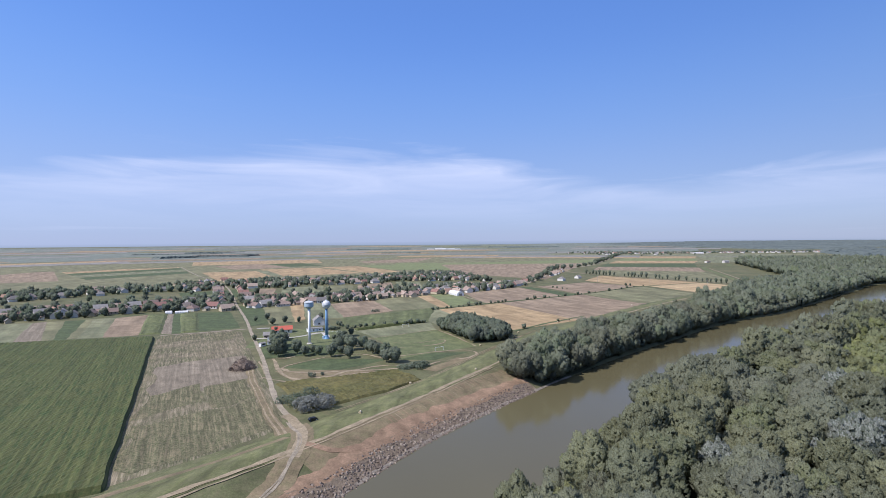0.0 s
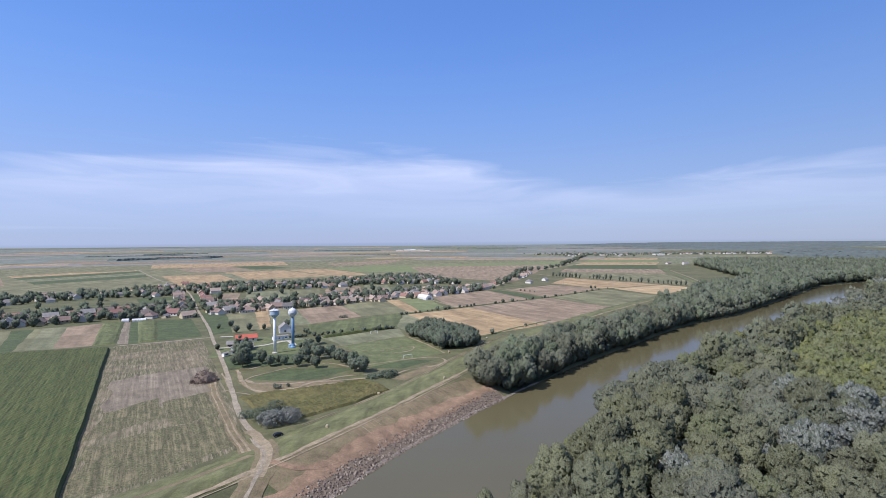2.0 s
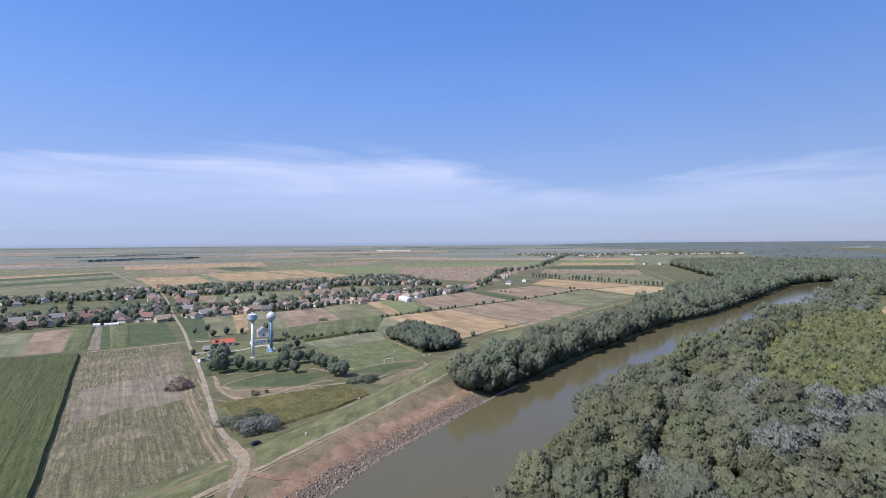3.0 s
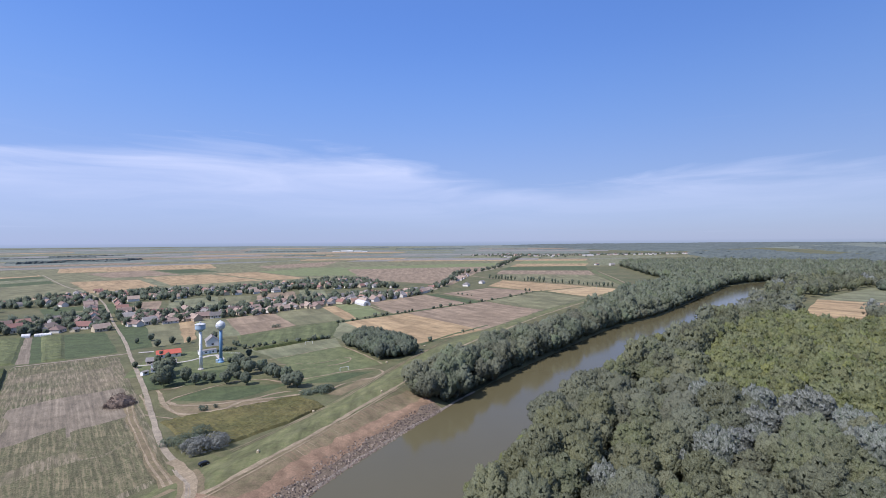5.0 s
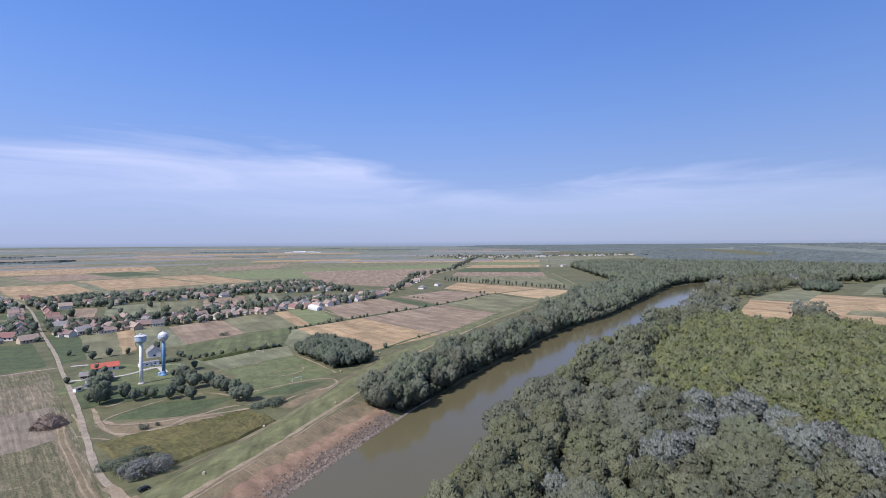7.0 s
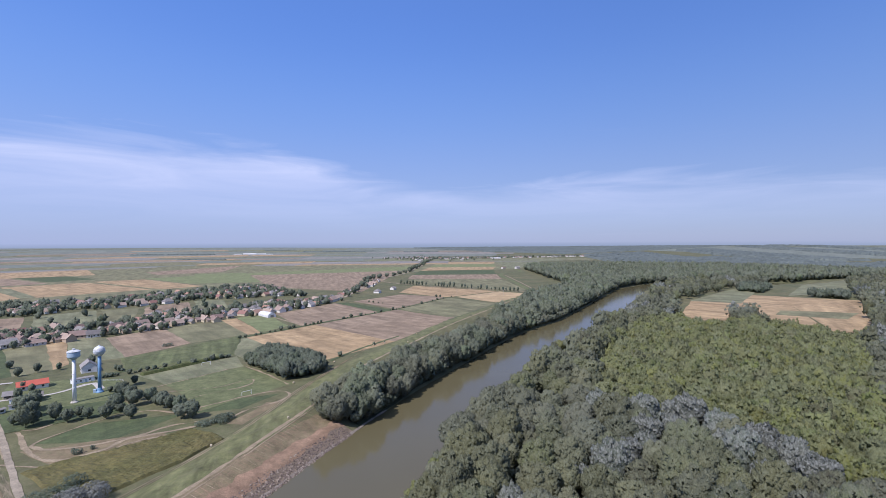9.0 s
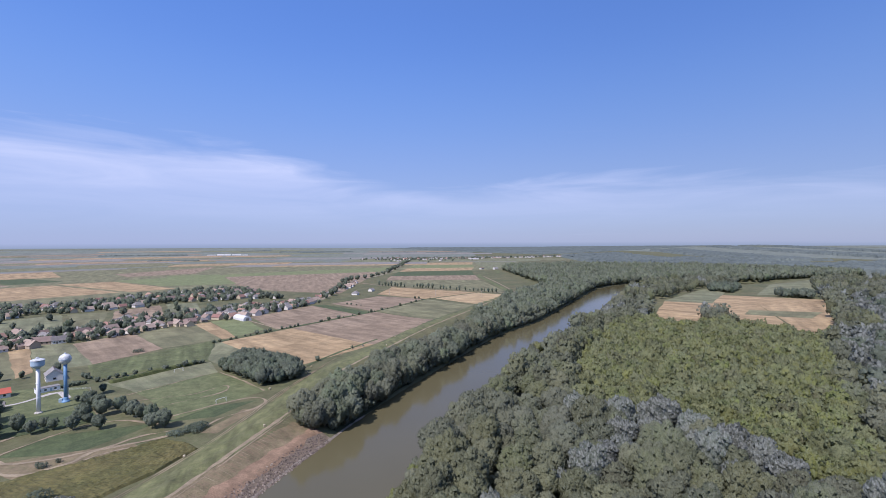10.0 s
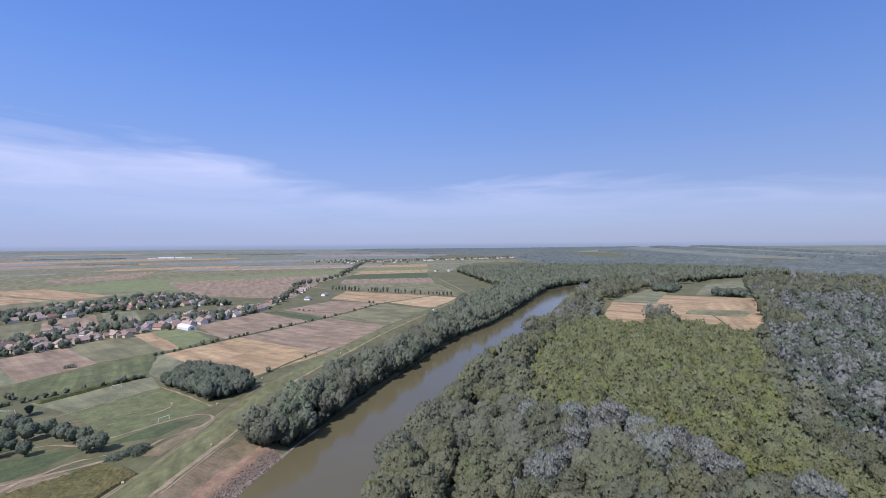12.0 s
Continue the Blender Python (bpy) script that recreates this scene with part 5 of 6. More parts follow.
def walls(l, w, wall, rise, hip):
    bm = box(-l / 2, l / 2, -w / 2, w / 2, -0.3, wall)
    if not hip:
        for s in (-1, 1):
            a = [bm.verts.new((s * (l / 2 - d), y, z)) for d in (0, 0.3) for y, z in ((-w / 2, wall), (w / 2, wall), (0, wall + rise - 0.02))]
            bm.faces.new(a[:3])
            bm.faces.new(a[3:])
            for i in range(3):
                bm.faces.new((a[i], a[(i + 1) % 3], a[3 + (i + 1) % 3], a[3 + i]))
    return bm


def house(label, l, w, wall, rise, roof, plaster, hip=0.0, group="village houses", wing=False, chimneys=1, name="house", windows=3):
    root = thing(name, label, "house", group)
    part("wall", walls(l, w, wall, rise, hip), plaster, root)
    cover = part("roof", gable(l, w, wall, rise, hip=hip), roof, root)
    for i in range(chimneys):
        part("chimney", box(-l / 4 + i * l / 2 - 0.35, -l / 4 + i * l / 2 + 0.35, 0.4, 1.1, wall + rise * 0.5, wall + rise + 0.8), BROWNTILE, cover)
    for x in (-l * 0.3, l * 0.05, l * 0.32)[:windows]:
        part("window", box(x - 0.6, x + 0.6, -w / 2 - 0.06, -w / 2 + 0.1, 1.0, 2.3), GLASS, root)
    if windows:
        part("window", box(l / 2 - 0.1, l / 2 + 0.06, -0.8, 0.8, 1.0, 2.3), GLASS, root)
    if windows:
        part("door", box(-l * 0.13 - 0.5, -l * 0.13 + 0.5, -w / 2 - 0.05, -w / 2 + 0.1, 0.0, 2.05), BARK, root)
    if wing:
        shed = part("porch", walls(w * 0.7, l * 0.35, wall * 0.85, rise * 0.6, 0), plaster, root)
        shed.matrix_basis = pose(l * 0.2, w * 0.65, 0, 0, 0, 90)
        top = part("porch_roof", gable(w * 0.7, l * 0.35, wall * 0.85, rise * 0.6), roof, root)
        top.matrix_basis = pose(l * 0.2, w * 0.65, 0, 0, 0, 90)
    return root


homes = [
    house("white village house with a red tiled gable roof", 12, 8, 3.0, 3.4, REDTILE, WHITEWALL),
    house("cream village house with a weathered brown roof", 13, 8, 3.0, 3.4, BROWNTILE, CREAMWALL, wing=True),
    house("white village house with a grey slate roof", 11, 8.5, 3.1, 3.2, GREYTILE, WHITEWALL),
    house("cream village house with a hipped red roof", 11, 9.5, 3.2, 3.3, REDTILE, CREAMWALL, hip=4.0),
    house("white village house with a hipped brown roof", 11, 10, 3.2, 3.5, BROWNTILE, WHITEWALL, hip=4.2),
    house("tall white two-storey house with a red roof", 11, 9, 5.6, 3.2, REDTILE, WHITEWALL, chimneys=2),
    house("long white farmhouse with a weathered brown roof", 17, 7, 2.9, 3.0, BROWNTILE, WHITEWALL, wing=True, name="farmhouse"),
    house("small shed with a grey roof behind a house", 7, 4.5, 2.4, 1.6, GREYTILE, CREAMWALL, chimneys=0, name="shed", windows=1),
]
far_homes = [
    house("white village house with a weathered brown roof", 12, 8, 3.2, 3.4, BROWNTILE, WHITEWALL, windows=0, name="cottage"),
    house("cream village house with a dull red roof", 12, 8, 3.2, 3.4, REDTILE, CREAMWALL, windows=0, name="cottage"),
    house("white village house with a grey roof", 11, 9, 3.2, 3.2, GREYTILE, WHITEWALL, windows=0, name="bungalow"),
    house("white house with a hipped grey roof", 11, 9.5, 3.2, 3.3, GREYTILE, WHITEWALL, hip=4.0, windows=0, name="bungalow"),
]
rv = np.random.default_rng(5)
FRONT = [(-640, 280), (-520, 362), (-400, 432), (-305, 486), (-268, 490), (-222, 492), (-203, 513), (-170, 541), (-128, 550), (-96, 569), (-58, 598), (-20, 620), (36, 656), (80, 684), (135, 750)]
GAP_LOW = [(-720, 370), (-590, 420), (-455, 484), (-346, 556), (-308, 586), (-256, 606), (-215, 600), (-185, 622), (-150, 622), (-127, 652), (-107, 695), (-70, 700), (-26, 718), (40, 760), (125, 780)]
GAP_HIGH = [(-800, 420), (-640, 520), (-532, 600), (-435, 694), (-391, 690), (-303, 740), (-259, 748), (-214, 786), (-153, 786), (-112, 826), (-70, 856), (-40, 846), (60, 850)]
BACK = [(-860, 520), (-740, 590), (-620, 690), (-464, 750), (-450, 835), (-400, 842), (-330, 885), (-280, 888), (-210, 903), (-173, 950), (-95, 1005), (-49, 1038), (-7, 1061), (45, 985), (75, 850), (110, 805)]
taken = [(-281, 481), (-273, 484), (-266, 487)]  # foil tunnels


def settle(line, off, gap, turn_ends, skip=0.12):
    pts = smooth_line(line, gap)
    for k, (x, y) in enumerate(pts[:-1]):
        x1, y1 = pts[k + 1]
        n = math.hypot(x1 - x, y1 - y)
        if n < 1 or rv.random() < skip:
            continue
        ux, uy = (x1 - x) / n, (y1 - y) / n
        jit = rv.uniform(-3, 3)
        px_, py_ = x - uy * off + ux * jit, y + ux * off + uy * jit
        if abs(float(along(ROAD, px_, py_)[0])) < 11 or any(math.hypot(px_ - a, py_ - b) < 11 for a, b in taken):
            continue
        taken.append((px_, py_))
        yield px_, py_, math.degrees(math.atan2(uy, ux)) + (90 if rv.random() < turn_ends else 0) + rv.uniform(-6, 6) + 180 * (off < 0)


def quarter(low, high, gap, keep):
    """Houses over a whole quarter of the village, turned along its streets."""
    for x, y in zip(*scatter(low + high[::-1], gap, rv)):
        if rv.random() > keep or abs(float(along(ROAD, x, y)[0])) < 11 or any(math.hypot(x - a, y - b) < 11 for a, b in taken):
            continue
        taken.append((x, y))
        yield float(x), float(y), 40 + (90 if rv.random() < 0.5 else 0) + rv.uniform(-14, 14)


homes_at = list(settle(FRONT, 12, 13, 0.65, 0.14)) + list(settle(FRONT, 28, 15, 0.6, 0.25))
for a, b in zip(ROAD[8:10], ROAD[9:11]):
    homes_at += list(settle([a, b], 15, 17, 0.3)) + list(settle([a, b], -15, 17, 0.3))
homes_at += list(quarter(FRONT, GAP_LOW, 16.5, 0.8)) + list(quarter(GAP_HIGH, BACK, 22, 0.66))
homes_at += list(settle([(140, 775), (178, 862), (225, 930), (290, 1085)], 14, 17, 0.4, 0.35)) + list(settle([(150, 770), (200, 850), (262, 915)], -16, 23, 0.5, 0.5))
used_homes = set()
for k, (x, y, a) in enumerate(homes_at):
    i = int(rv.choice(8, p=[0.09, 0.25, 0.19, 0.06, 0.17, 0.03, 0.09, 0.12]))
    m = pose(x, y, float(lie(x, y)) + 0.15, 0, 0, a) @ Matrix.Scale(float(rv.uniform(0.88, 1.1)), 4)
    if math.hypot(x, y) > 640:
        i = 8 + i % 4
    model = (homes + far_homes)[i]
    if i not in used_homes:
        used_homes.add(i)
        model.matrix_basis = m
    else:
        copy_thing(model, m)

# narrow fields between the two rows of houses
for crop_, label_, corners_ in (
        (DARKGRASS, "dark green meadow between the village houses", ((-330, 600), (-262, 625), (-300, 730), (-385, 682))),
        (PLOUGH, "narrow ploughed strip between the village houses", ((-256, 618), (-222, 608), (-262, 738), (-294, 731))),
        (GREEN, "green crop between the rows of village houses", ((-214, 612), (-160, 630), (-198, 776), (-254, 742))),
        (DULL, "dull grassy strip between the village houses", ((-150, 638), (-132, 665), (-148, 776), (-192, 774))),
        (PLOUGH, "ploughed field between the village houses", ((-126, 682), (-75, 712), (-92, 828), (-142, 784))),
        (GREEN, "green garden crop between the village houses", ((-68, 715), (-30, 728), (-44, 838), (-86, 842)))):
    field(crop_, label_, *corners_, cell=8, edge_jitter=1.0)

# gardens and trees of the village
def clear_of_homes(x, y):
    t = np.array(taken)
    d = np.min(np.hypot(x[:, None] - t[:, 0], y[:, None] - t[:, 1]), 1)
    return (d > 5.5) & (np.abs(along(ROAD, x, y)[0]) > 5)


parts_ = [scatter(FRONT + GAP_LOW[::-1], 9.5, rv, clear_of_homes), scatter(GAP_HIGH + BACK[::-1], 10.5, rv, clear_of_homes), scatter(GAP_LOW + GAP_HIGH[::-1], 48, rv, clear_of_homes)]
vx, vy = (np.concatenate([p[k] for p in parts_]) for k in (0, 1))
some = rv.random(len(vx)) < 0.56 + 0.35 * bumpy(vx, vy, 45.0, 41) + np.where(vx < -170, 0.25, 0.0)
vx, vy = vx[some], vy[some]
vorder = np.argsort(np.hypot(vx, vy))
village_trees = [tree("garden_tree", "leafy dark green tree in a village garden", "tree", (8.0, 7.0, 0.0, 8), 110, 0.7, LEAF_PARK, 0.2, "village trees", 151 + i, fine=2) for i in range(4)]
many(village_trees, [(vx[i], vy[i], int(rv.integers(4))) for i in vorder[:220]], rv, 0.65, 1.2)
o = vorder[220:]
stand("village_greenery", "many garden trees and orchards of the village", vx[o], vy[o], (8.0, 7.4, 0.0, 8), ((1, 32), (1, 32), (1, 32), (1, 24)), 0.7, LEAF_PARK, rv, 0.65, 1.2)
for i in range(70):
    k = i % (len(homes_at))
    x, y, a = homes_at[(k * 7) % len(homes_at)]
    field((DARKGRASS, DARKGRASS, GREEN, PLOUGH, DULL)[i % 5], "small kitchen garden behind a village house", *[(x + u * math.cos(radians(a)) - v * math.sin(radians(a)), y + u * math.sin(radians(a)) + v * math.cos(radians(a))) for u, v in ((-8, 8), (8, 8), (8, 26), (-8, 26))], cell=8, edge_jitter=0.5)

# far villages and farms
far_home = house("small distant house with a red roof", 12, 9, 3.4, 3.4, REDTILE, WHITEWALL, group="far village houses", name="distant_house", windows=0, chimneys=0)
far_home.matrix_basis = pose(1000, 2420, float(lie(1000, 2420)), 0, 0, 20)
far_white = house("small distant house with a grey roof", 13, 9, 4.0, 3.4, GREYTILE, WHITEWALL, group="far village houses", name="distant_house", windows=0, chimneys=0)
far_white.matrix_basis = pose(1120, 2400, float(lie(1120, 2400)), 0, 0, 70)
for i in range(120):
    t = rv.random()
    if i < 45:
        x, y = rv.normal(930, 90), rv.normal(2420, 130)
    else:
        x, y = 1080 + 900 * t + rv.uniform(-30, 30), 2420 - 60 * t + rv.uniform(-70, 70)
    copy_thing(far_home if rv.random() < 0.55 else far_white, pose(x, y, float(lie(x, y)), 0, 0, rv.uniform(0, 180)))
fvx, fvy = np.concatenate([rv.normal(930, 130, 150), rv.uniform(1080, 2000, 170)]), np.concatenate([rv.normal(2430, 150, 150), rv.normal(2400, 45, 170)])
stand("village_greenery", "garden trees of the far village", fvx, fvy, (9, 9, 0.05, 7), ((1, 14),), 1.2, LEAF_PARK, rv, 0.7, 1.3)


def barn(label, at, l, w, h, roof=CANVAS):
    root = thing("barn", label, "barn", "distant barns", at)
    part("wall", walls(l, w, h, h * 0.35, 0), WHITEWALL, root)
    part("roof", gable(l, w, h, h * 0.35, 0.4), roof, root)
    for i in range(4):
        part("door", box(-l / 2 + l * (i + 0.5) / 4 - 1.2, -l / 2 + l * (i + 0.5) / 4 + 1.2, -w / 2 - 0.08, -w / 2 + 0.1, 0, 2.6), GREYTILE, root)
    return root


for i, (x, l, h) in enumerate(((-95, 50, 6), (-40, 44, 8), (5, 40, 10), (60, 56, 7), (110, 36, 6))):
    y = 3520 - 0.25 * x + (i % 2) * 30
    barn("long white farm building far out on the plain", pose(x, y, float(lie(x, y)), 0, 0, 5), l, 16, h)
barn("long white hall before the far village", pose(1208, 2228, float(lie(1208, 2228)), 0, 0, -5), 42, 18, 6)
barn("white farm barn beside the far levee", pose(834, 1390, float(lie(834, 1390)), 0, 0, 10), 16, 10, 6, GREYTILE)
barn("low farm barn beside the far levee", pose(800, 1425, float(lie(800, 1425)), 0, 0, 30), 18, 8, 4, REDTILE)


# ---------------------------------------------------------------- water towers
def ladder(bm, x, z0, z1):
    for y in (-0.22, 0.22):
        add_rod(bm, (x, y, z0), (x, y, z1), 0.05, 4)
    z = z0
    while z < z1:
        add_rod(bm, (x, -0.22, z), (x, 0.22, z), 0.03, 4)
        z += 0.6
    return bm


tower = thing("water_tower", "tall white water tower with a cylindrical tank on a slim column", "water tower", "water towers", pose(-95, 332, 0))
part("base", turned([(1.9, -0.4), (1.9, 0.5), (1.4, 0.9), (1.0, 1.0)]), CONCRETE, tower)
part("column", turned([(0.95, 0.9), (0.85, 12.0), (0.8, 25.6)]), WHITEPAINT, tower, smooth=True)
tank = part("tank", turned([(0.8, 24.6), (1.1, 25.0), (3.0, 26.5), (3.15, 26.9), (3.15, 29.3), (3.0, 29.6)], 32), SKYPAINT, tower, "faded light blue tank")
part("roof", turned([(3.35, 29.5), (3.35, 29.75), (2.0, 30.35), (0.8, 30.6)], 32), STEEL, tank, "pale grey conical roof")
part("hatch", turned([(0.75, 30.55), (0.75, 31.2), (0.3, 31.4)], 16), STEEL, tank)
part("ladder", ladder(bmesh.new(), 1.05, 1.0, 24.6), STEEL, tower)
for z in (8.5, 16.5):
    part("collar", turned([(0.98, z), (0.98, z + 0.35)], 24), WHITEPAINT, tower)

globe = thing("water_tower", "blue water tower with a pale spherical tank", "water tower", "water towers", pose(-87, 349, 0))
part("base", turned([(2.1, -0.4), (2.1, 0.6), (1.5, 1.4), (1.2, 2.6), (1.0, 3.0)]), BLUEPAINT, globe)
part("column", turned([(1.0, 2.9), (0.9, 14.0), (0.85, 23.2)]), BLUEPAINT, globe, smooth=True)
ball = part("tank", turned([(0.85, 22.4)] + [(3.15 * math.sin(a), 25.6 - 3.15 * math.cos(a)) for a in np.linspace(0.3, 3.0, 18)], 36), STEEL, globe, "pale silver spherical tank", smooth=True)
part("hatch", turned([(0.6, 28.6), (0.6, 29.1), (0.2, 29.3)], 16), STEEL, ball)
part("band", turned([(3.18, 25.45), (3.2, 25.6), (3.18, 25.75)], 36), SKYPAINT, ball)
part("ladder", ladder(bmesh.new(), 1.25, 1.0, 23.0), BLUEPAINT, globe)
part("pump_box", box(-3.2, -1.6, -1.0, 1.0, -0.1, 2.2, 0.05), SKYPAINT, globe)

# ---------------------------------------------------------------- the park by the towers
inn = house("long low house with a bright orange roof", 15, 7.5, 2.9, 2.3, ORANGETILE, WHITEWALL, group="park buildings")
inn.matrix_basis = pose(-129, 375, 0.1, 0, 0, 22)
works = house("pale pump house with a grey gable roof", 11, 9, 4.2, 3.6, GREYTILE, WHITEWALL, group="park buildings")
works.matrix_basis = pose(-109, 410, 0.1, 0, 0, -70)
cabin = house("small dark cabin in the park", 6, 5, 2.4, 1.8, GREYTILE, CREAMWALL, group="park buildings", chimneys=0)
cabin.matrix_basis = pose(-133, 356, 0.1, 0, 0, 10)
copy_thing(cabin, pose(-118, 348, 0.1, 0, 0, 15))
station = thing("pump_station", "low white pump station with a flat grey roof", "building", "park buildings", pose(-104, 379, 0.1, 0, 0, 28))
part("wall", box(-6, 6, -2.2, 2.2, -0.3, 2.7, 0.05), WHITEPAINT, station)
part("roof", box(-6.3, 6.3, -2.5, 2.5, 2.7, 2.95, 0.04), GREYTILE, station)
for x in (-4.2, -1.4, 3.6):
    part("window", box(x - 0.6, x + 0.6, -2.26, -2.1, 1.0, 2.0), GLASS, station)
part("door", box(0.9, 1.9, -2.25, -2.1, 0.0, 2.1), SKYPAINT, station)
for x, y, a, l, w in ((-122, 332, 20, 5, 2.4), (-126, 326, 60, 4, 2.4), (-126, 345, 10, 6, 2.6)):
    stall = thing("kiosk", "small white kiosk with a grey roof", "kiosk", "kiosks", pose(x, y, 0.1, 0, 0, a))
    part("wall", box(-l / 2, l / 2, -w / 2, w / 2, -0.2, 2.3, 0.04), WHITEPAINT, stall)
    part("roof", gable(l, w, 2.3, 0.5, 0.3, 0.08), GREYTILE, stall)
    part("hatch", box(-l / 4, l / 4, -w / 2 - 0.05, -w / 2 + 0.05, 0.9, 1.9), GLASS, stall)
for line, w in (([(-140, 351), (-130, 352), (-112, 356), (-100, 372)], 1.3), ([(-104, 366), (-96, 372), (-88, 356)], 2.0), ([(-156, 393), (-146, 394)], 1.6)):
    ribbon("path", line, -w, w, CONCRETE, "pale concrete path in the park", lift=0.9, across=2, category="path")
field(LAWN, "mown lawn round the water towers", (-146, 395), (-84, 380), (-70, 330), (-136, 320), cell=6, lift=0.04)
# darker grass sheet stands in for the shade of the park trees
field(DARKGRASS, "lawn under the park trees, shade painted as darker grass", (-132, 330), (-76, 335), (-60, 305), (-112, 290), cell=6, lift=0.03)


def wire_fence(label, a, b, gap=4.0, tall=1.3):
    a, b = Vector((*a, 0.1)), Vector((*b, 0.1))
    root = thing("fence", label, "fence", "fences")
    n = int((b - a).length / gap)
    post_mesh = None
    for i in range(n + 1):
        p = a.lerp(b, i / n)
        if post_mesh is None:
            ob = part("post", add_rod(bmesh.new(), (0, 0, -0.2), (0, 0, tall), 0.06, 5), CONCRETE, root)
            post_mesh = ob.data
        else:
            ob = piece("post", post_mesh, root)
        ob.matrix_basis = Matrix.Translation(p)
    for z in (0.4, 0.8, 1.2):
        part("wire", add_rod(bmesh.new(), a + Vector((0, 0, z)), b + Vector((0, 0, z)), 0.025, 4), STEEL, root)


wire_fence("low wire fence with concrete posts round the towers", (-107, 380), (-80, 372))
wire_fence("low wire fence with concrete posts round the towers", (-80, 372), (-72, 344))


def goal(at):
    root = thing("goal", "white football goal with a slack net frame", "goal", "football goals", at)
    for x in (-3.0, 3.0):
        part("post", add_rod(bmesh.new(), (x, 0, -0.2), (x, 0, 2.3), 0.09, 8), WHITEPAINT, root)
        part("stay", add_rod(bmesh.new(), (x, 0, 2.3), (x, 1.6, 0), 0.04, 6), WHITEPAINT, root)
    part("crossbar", add_rod(bmesh.new(), (-3.05, 0, 2.3), (3.05, 0, 2.3), 0.09, 8), WHITEPAINT, root)


goal(pose(-3, 308.5, 0.1, 0, 0, 27))
goal(pose(-32, 395, 0.1, 0, 0, 24))

# ---------------------------------------------------------------- loose things
rp = np.random.default_rng(17)
heap = thing("brush_heap", "large heap of cut branches on the stubble field", "brush heap", at=pose(-115, 268, 0.1) @ Matrix.Diagonal((0.8, 1.1, 1.6, 1)))
bm = bmesh.new()
for i in range(520):
    a, q = rp.uniform(0, 2 * math.pi), math.sqrt(rp.random())
    p = Vector((q * 8.5 * math.cos(a), q * 5.5 * math.sin(a), 0))
    p.z = rp.uniform(0.0, 1.0) * 4.0 * (1 - q * q) + 0.1
    d = Vector((rp.normal(), rp.normal(), rp.normal() * 0.35)).normalized() * rp.uniform(1.0, 2.6)
    add_rod(bm, p - d, p + d, rp.uniform(0.05, 0.13), 4, 0.02)
part("brushwood", bm, TWIGS, heap)
bm = bmesh.new()
bmesh.ops.create_icosphere(bm, subdivisions=3, radius=1.0)
for v in bm.verts:
    k = 1 + 0.22 * noise.noise(v.co * 2.3)
    v.co = Vector((v.co.x * 7.6 * k, v.co.y * 4.6 * k, max(v.co.z, -0.05) * 3.1 * k))
part("litter", bm, TWIGS, heap)


def car(label, at, paint, l=4.3, w=1.75, h=1.48, van=False):
    root = thing("van" if van else "car", label, "car", at=at)
    bm = bmesh.new()
    side = [(-0.5, 0.3), (-0.5, 0.62), (-0.44, 0.68), (-0.36, 1.0), (0.2, 1.0), (0.34, 0.7), (0.49, 0.6), (0.5, 0.3)]
    if van:
        side = [(-0.5, 0.25), (-0.5, 0.98), (-0.46, 1.0), (0.3, 1.0), (0.4, 0.62), (0.5, 0.52), (0.5, 0.25)]
    rings = [[bm.verts.new((x * l, s * (w / 2) * (0.86 if z > 0.75 else 1.0), z * h)) for x, z in side] for s in (-1, 1)]
    for i in range(len(side)):
        j = (i + 1) % len(side)
        bm.faces.new((rings[0][i], rings[0][j], rings[1][j], rings[1][i]))
    bm.faces.new(rings[0])
    bm.faces.new(rings[1][::-1])
    body = part("body", bm, paint, root)
    for s in (-1, 1):
        part("side_window", box(-0.3 * l, 0.16 * l, s * w * 0.45 - 0.03, s * w * 0.45 + 0.03, 0.72 * h, 0.94 * h), GLASS, body)
        part("headlight", box(0.49 * l, 0.505 * l, s * w * 0.35 - 0.15, s * w * 0.35 + 0.15, 0.45 * h, 0.55 * h), STEEL, body)
    part("windscreen", box(0.2 * l, 0.32 * l, -w * 0.4, w * 0.4, 0.74 * h, 0.93 * h), GLASS, body)
    for x in (-0.32, 0.32):
        for s in (-1, 1):
            bm = bmesh.new()
            add_rod(bm, (x * l, s * (w / 2 - 0.2), 0.32), (x * l, s * (w / 2 + 0.02), 0.32), 0.32, 14)
            tyre = part("wheel", bm, RUBBER, root)
            bm = bmesh.new()
            add_rod(bm, (x * l, s * (w / 2), 0.32), (x * l, s * (w / 2 + 0.03), 0.32), 0.18, 10)
            part("rim", bm, STEEL, tyre)
    return root


car("black car parked beside the oleaster bushes", pose(-53, 188.5, float(lie(-53, 188.5)) + 0.1, 0, 0, 38), BLACKPAINT, 3.6, 1.55, 1.38)
car("white van parked on the crest of the levee", pose(322, 583, float(lie(322, 583)) + 0.12, 0, 0, 42), WHITEPAINT, 5.6, 2.0, 2.5, True)


def bale(at):
    root = thing("round_bale", "pale round straw bale lying on the levee", "bale", "straw bales", at)
    bm = bmesh.new()
    add_rod(bm, (0, -0.65, 0.7), (0, 0.65, 0.7), 0.72, 16)
    bmesh.ops.bevel(bm, geom=[e for e in bm.edges if len(e.link_faces) == 2 and any(len(f.verts) > 4 for f in e.link_faces)], offset=0.08, segments=1, affect="EDGES")
    part("straw", bm, HAY, root)
    for y in (-0.3, 0.3):
        part("twine", turned([(0.73, -0.02), (0.74, 0.0), (0.73, 0.02)], 16), WHITEPAINT, root).matrix_basis = pose(0, y, 0.7, 90)


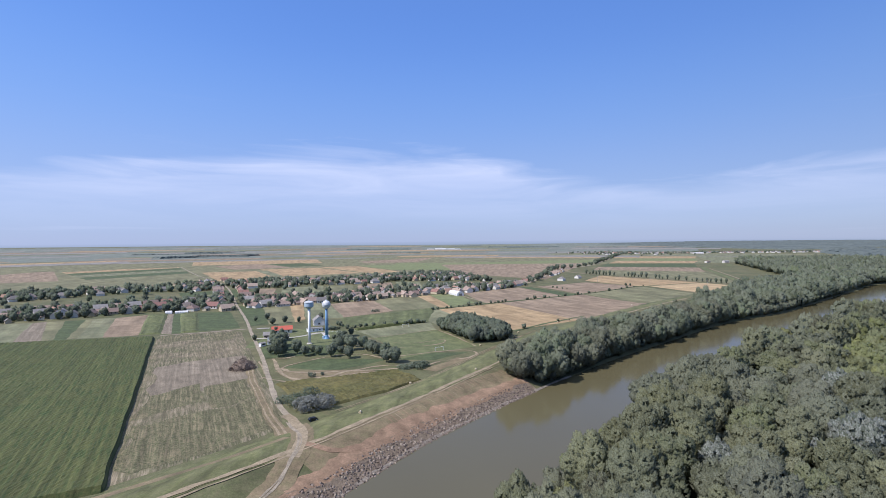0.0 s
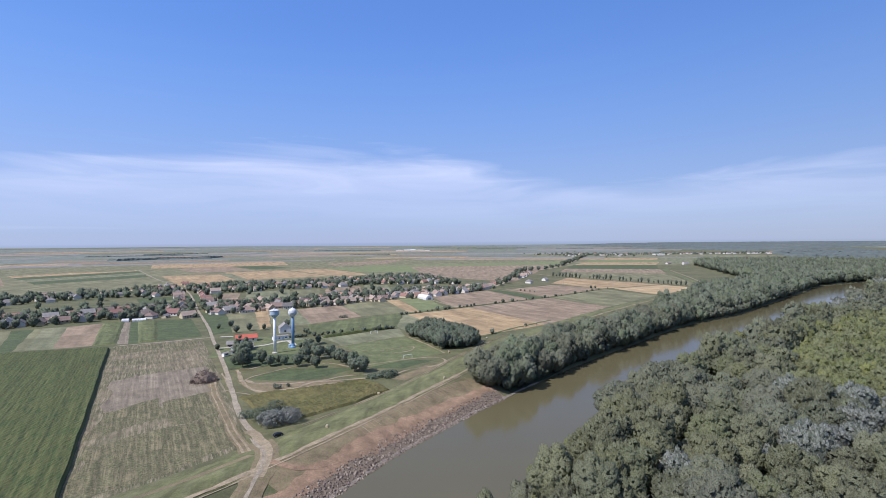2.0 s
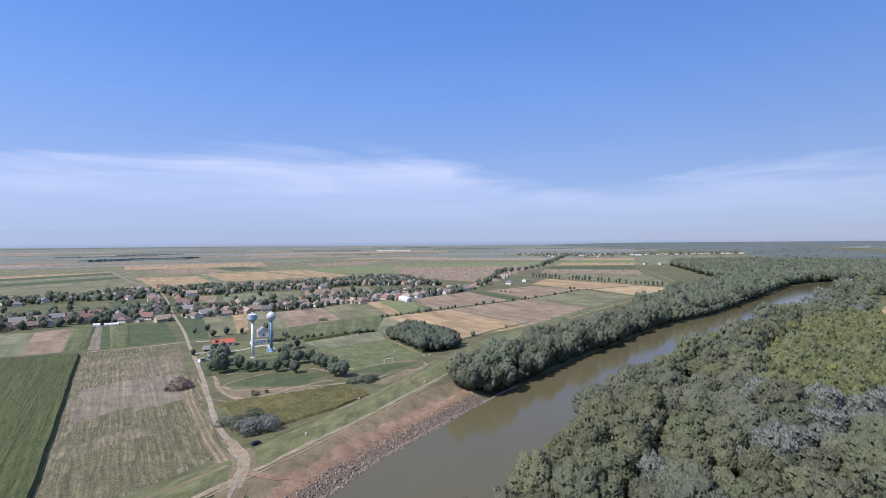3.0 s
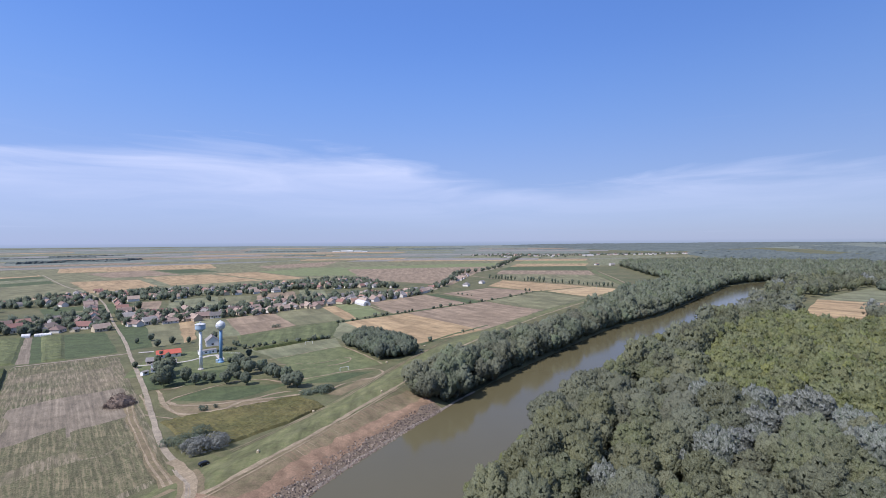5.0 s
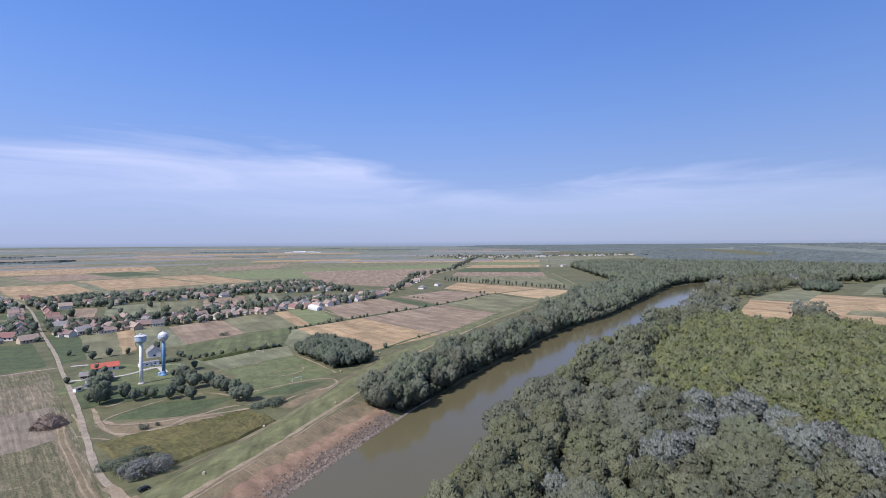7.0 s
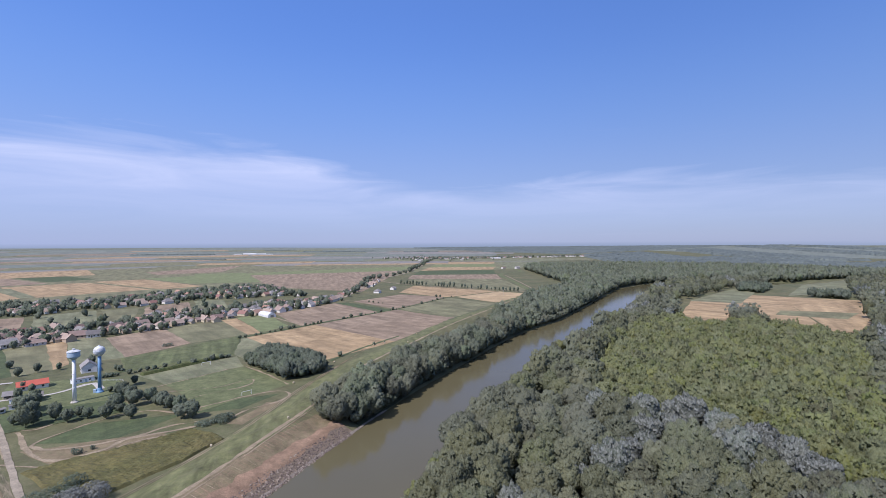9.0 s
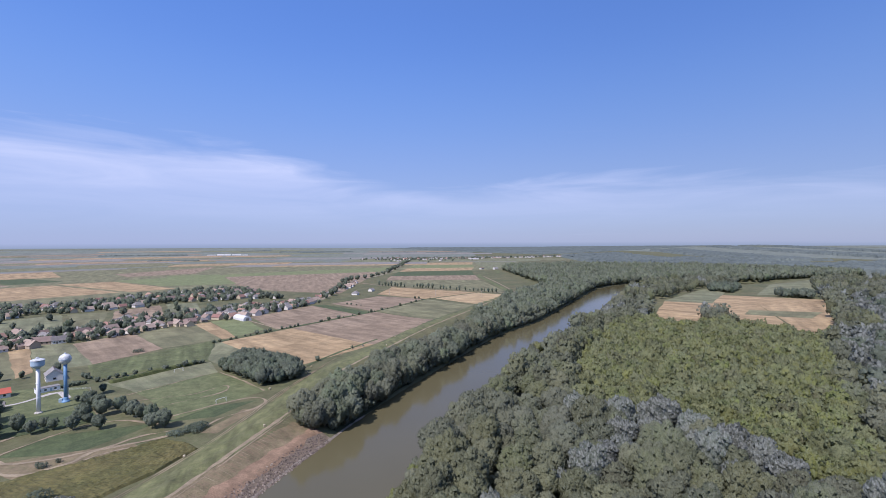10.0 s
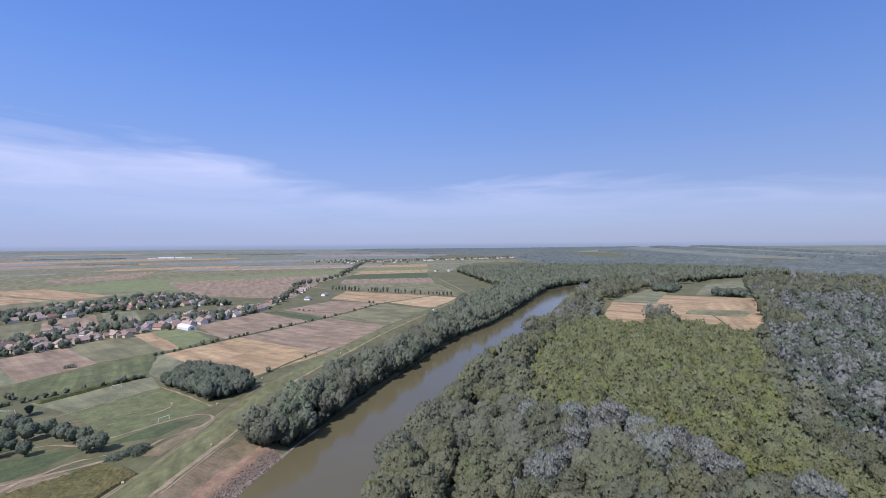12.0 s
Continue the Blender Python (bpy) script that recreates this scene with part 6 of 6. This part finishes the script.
for x, y in ((-17, 236), (17, 250), (25, 322), (53, 350), (58, 366), (100, 412), (111, 416), (128, 400), (-34, 189), (205, 512), (150, 440)):
    bale(pose(x, y, float(lie(x, y)) + 0.02, 0, 0, float(rp.uniform(0, 180))) @ Matrix.Scale(0.8, 4))


def tunnel(label, at, l, w, h):
    """A hall under a rounded white canvas."""
    root = thing("canvas_hall", label, "hall", "white canvas halls", at)
    bm = bmesh.new()
    arc = [(-w / 2, -0.2)] + [(-w / 2 * math.cos(a), h * 0.35 + h * 0.65 * math.sin(a)) for a in np.linspace(0, math.pi, 13)] + [(w / 2, -0.2)]
    rings = [[bm.verts.new((x, y, z)) for y, z in arc] for x in (-l / 2, l / 2)]
    for i in range(len(arc) - 1):
        bm.faces.new((rings[0][i], rings[0][i + 1], rings[1][i + 1], rings[1][i]))
    bm.faces.new(rings[0][::-1])
    bm.faces.new(rings[1])
    part("cover", bm, CANVAS, root)
    part("door", box(l / 2 - 0.05, l / 2 + 0.08, -w * 0.2, w * 0.2, 0, h * 0.55), GREYTILE, root)
    part("door", box(-l / 2 - 0.08, -l / 2 + 0.05, -w * 0.2, w * 0.2, 0, h * 0.55), GREYTILE, root)


tunnel("large white canvas hall at the edge of the village", pose(17, 628, 0.1, 0, 0, -66), 27, 10, 5.5)
tunnel("small white foil tunnel behind the gardens", pose(-281, 481, 0.1, 0, 0, 20), 6, 5, 3)
tunnel("small white foil tunnel behind the gardens", pose(-270, 485, 0.1, 0, 0, 20), 12, 4, 2.4)

# power poles beside the poplar row
for k, (x, y) in enumerate(smooth_line([(262, 800), (330, 752), (396, 706), (455, 672)], 48)):
    pole = thing("power_pole", "slim concrete power pole in the fields", "power pole", "power poles", pose(x, y, 0.1, 0, 0, -30))
    part("shaft", add_rod(bmesh.new(), (0, 0, -0.3), (0, 0, 10.5), 0.2, 8, 0.11), CONCRETE, pole)
    part("crossarm", box(-1.1, 1.1, -0.07, 0.07, 9.6, 9.8), CONCRETE, pole)

# ---------------------------------------------------------------- stones of the river bank
rs = np.random.default_rng(23)
shapes = []
for i in range(8):
    bm = bmesh.new()
    bmesh.ops.create_icosphere(bm, subdivisions=1, radius=1.0)
    for v in bm.verts:
        v.co *= 1 + 0.35 * rs.uniform(-1, 1)
    bmesh.ops.triangulate(bm, faces=bm.faces)
    me = bpy.data.meshes.new("stone")
    bm.to_mesh(me)
    bm.free()
    me.materials.append(ROCK)
    shapes.append(me)
riprap = tagged(new("stone_bank"), "loose quarry stones tipped along the river bank", "stone bank", kind="structure")
line = smooth_line([(-62, 95), (-31, 139), (-6, 176), (24, 211), (47, 235)], 0.5)
spots = []
for i in range(6800):
    k = int(rs.integers(1, len(line) - 1))
    (x0, y0), (x1, y1) = line[k - 1], line[k + 1]
    n = math.hypot(x1 - x0, y1 - y0)
    o = -7.9 + 8.2 * rs.random() ** 0.85
    spots.append((line[k][0] + (y1 - y0) / n * o, line[k][1] - (x1 - x0) / n * o))
spots = np.array(spots)
spots = spots[bumpy(spots[:, 0], spots[:, 1], 3.5, 31) + 0.6 * bumpy(spots[:, 0], spots[:, 1], 9.0, 32) > -0.95]
size = 0.18 + 0.5 * rs.random(len(spots)) ** 2.2
near = np.argsort(-size * (spots[:, 1] > 128) * (spots[:, 1] < 215))[:290]
chosen = np.zeros(len(spots), bool)
chosen[near] = True
for i in near:
    x, y = spots[i]
    piece("stone", shapes[i % 8], riprap, m=pose(x, y, float(lie(x, y)) + 0.05, *[float(a) for a in rs.uniform(0, 360, 3)]) @ Matrix.Diagonal((size[i], size[i] * 0.8, size[i] * 0.6, 1)))
proto = []
for me in shapes:
    v = np.array([q.co[:] for q in me.vertices])
    f = np.array([list(q.vertices) for q in me.polygons])
    proto.append((v, f))
vs, fs, base = [], [], 0
for i in np.nonzero(~chosen)[0]:
    v, f = proto[i % 8]
    turn_ = np.array(Euler(rs.uniform(0, 6.28, 3)).to_matrix())
    x, y = spots[i]
    vs.append((v * np.array([1, 0.8, 0.65]) * size[i]) @ turn_.T + np.array([x, y, float(lie(x, y)) + 0.02]))
    fs.append(f + base)
    base += len(v)
rubble = new("rubble", mesh_of("rubble", np.concatenate(vs), np.concatenate(fs), ROCK))
rubble.parent = riprap
tagged(rubble, kind="stuff")
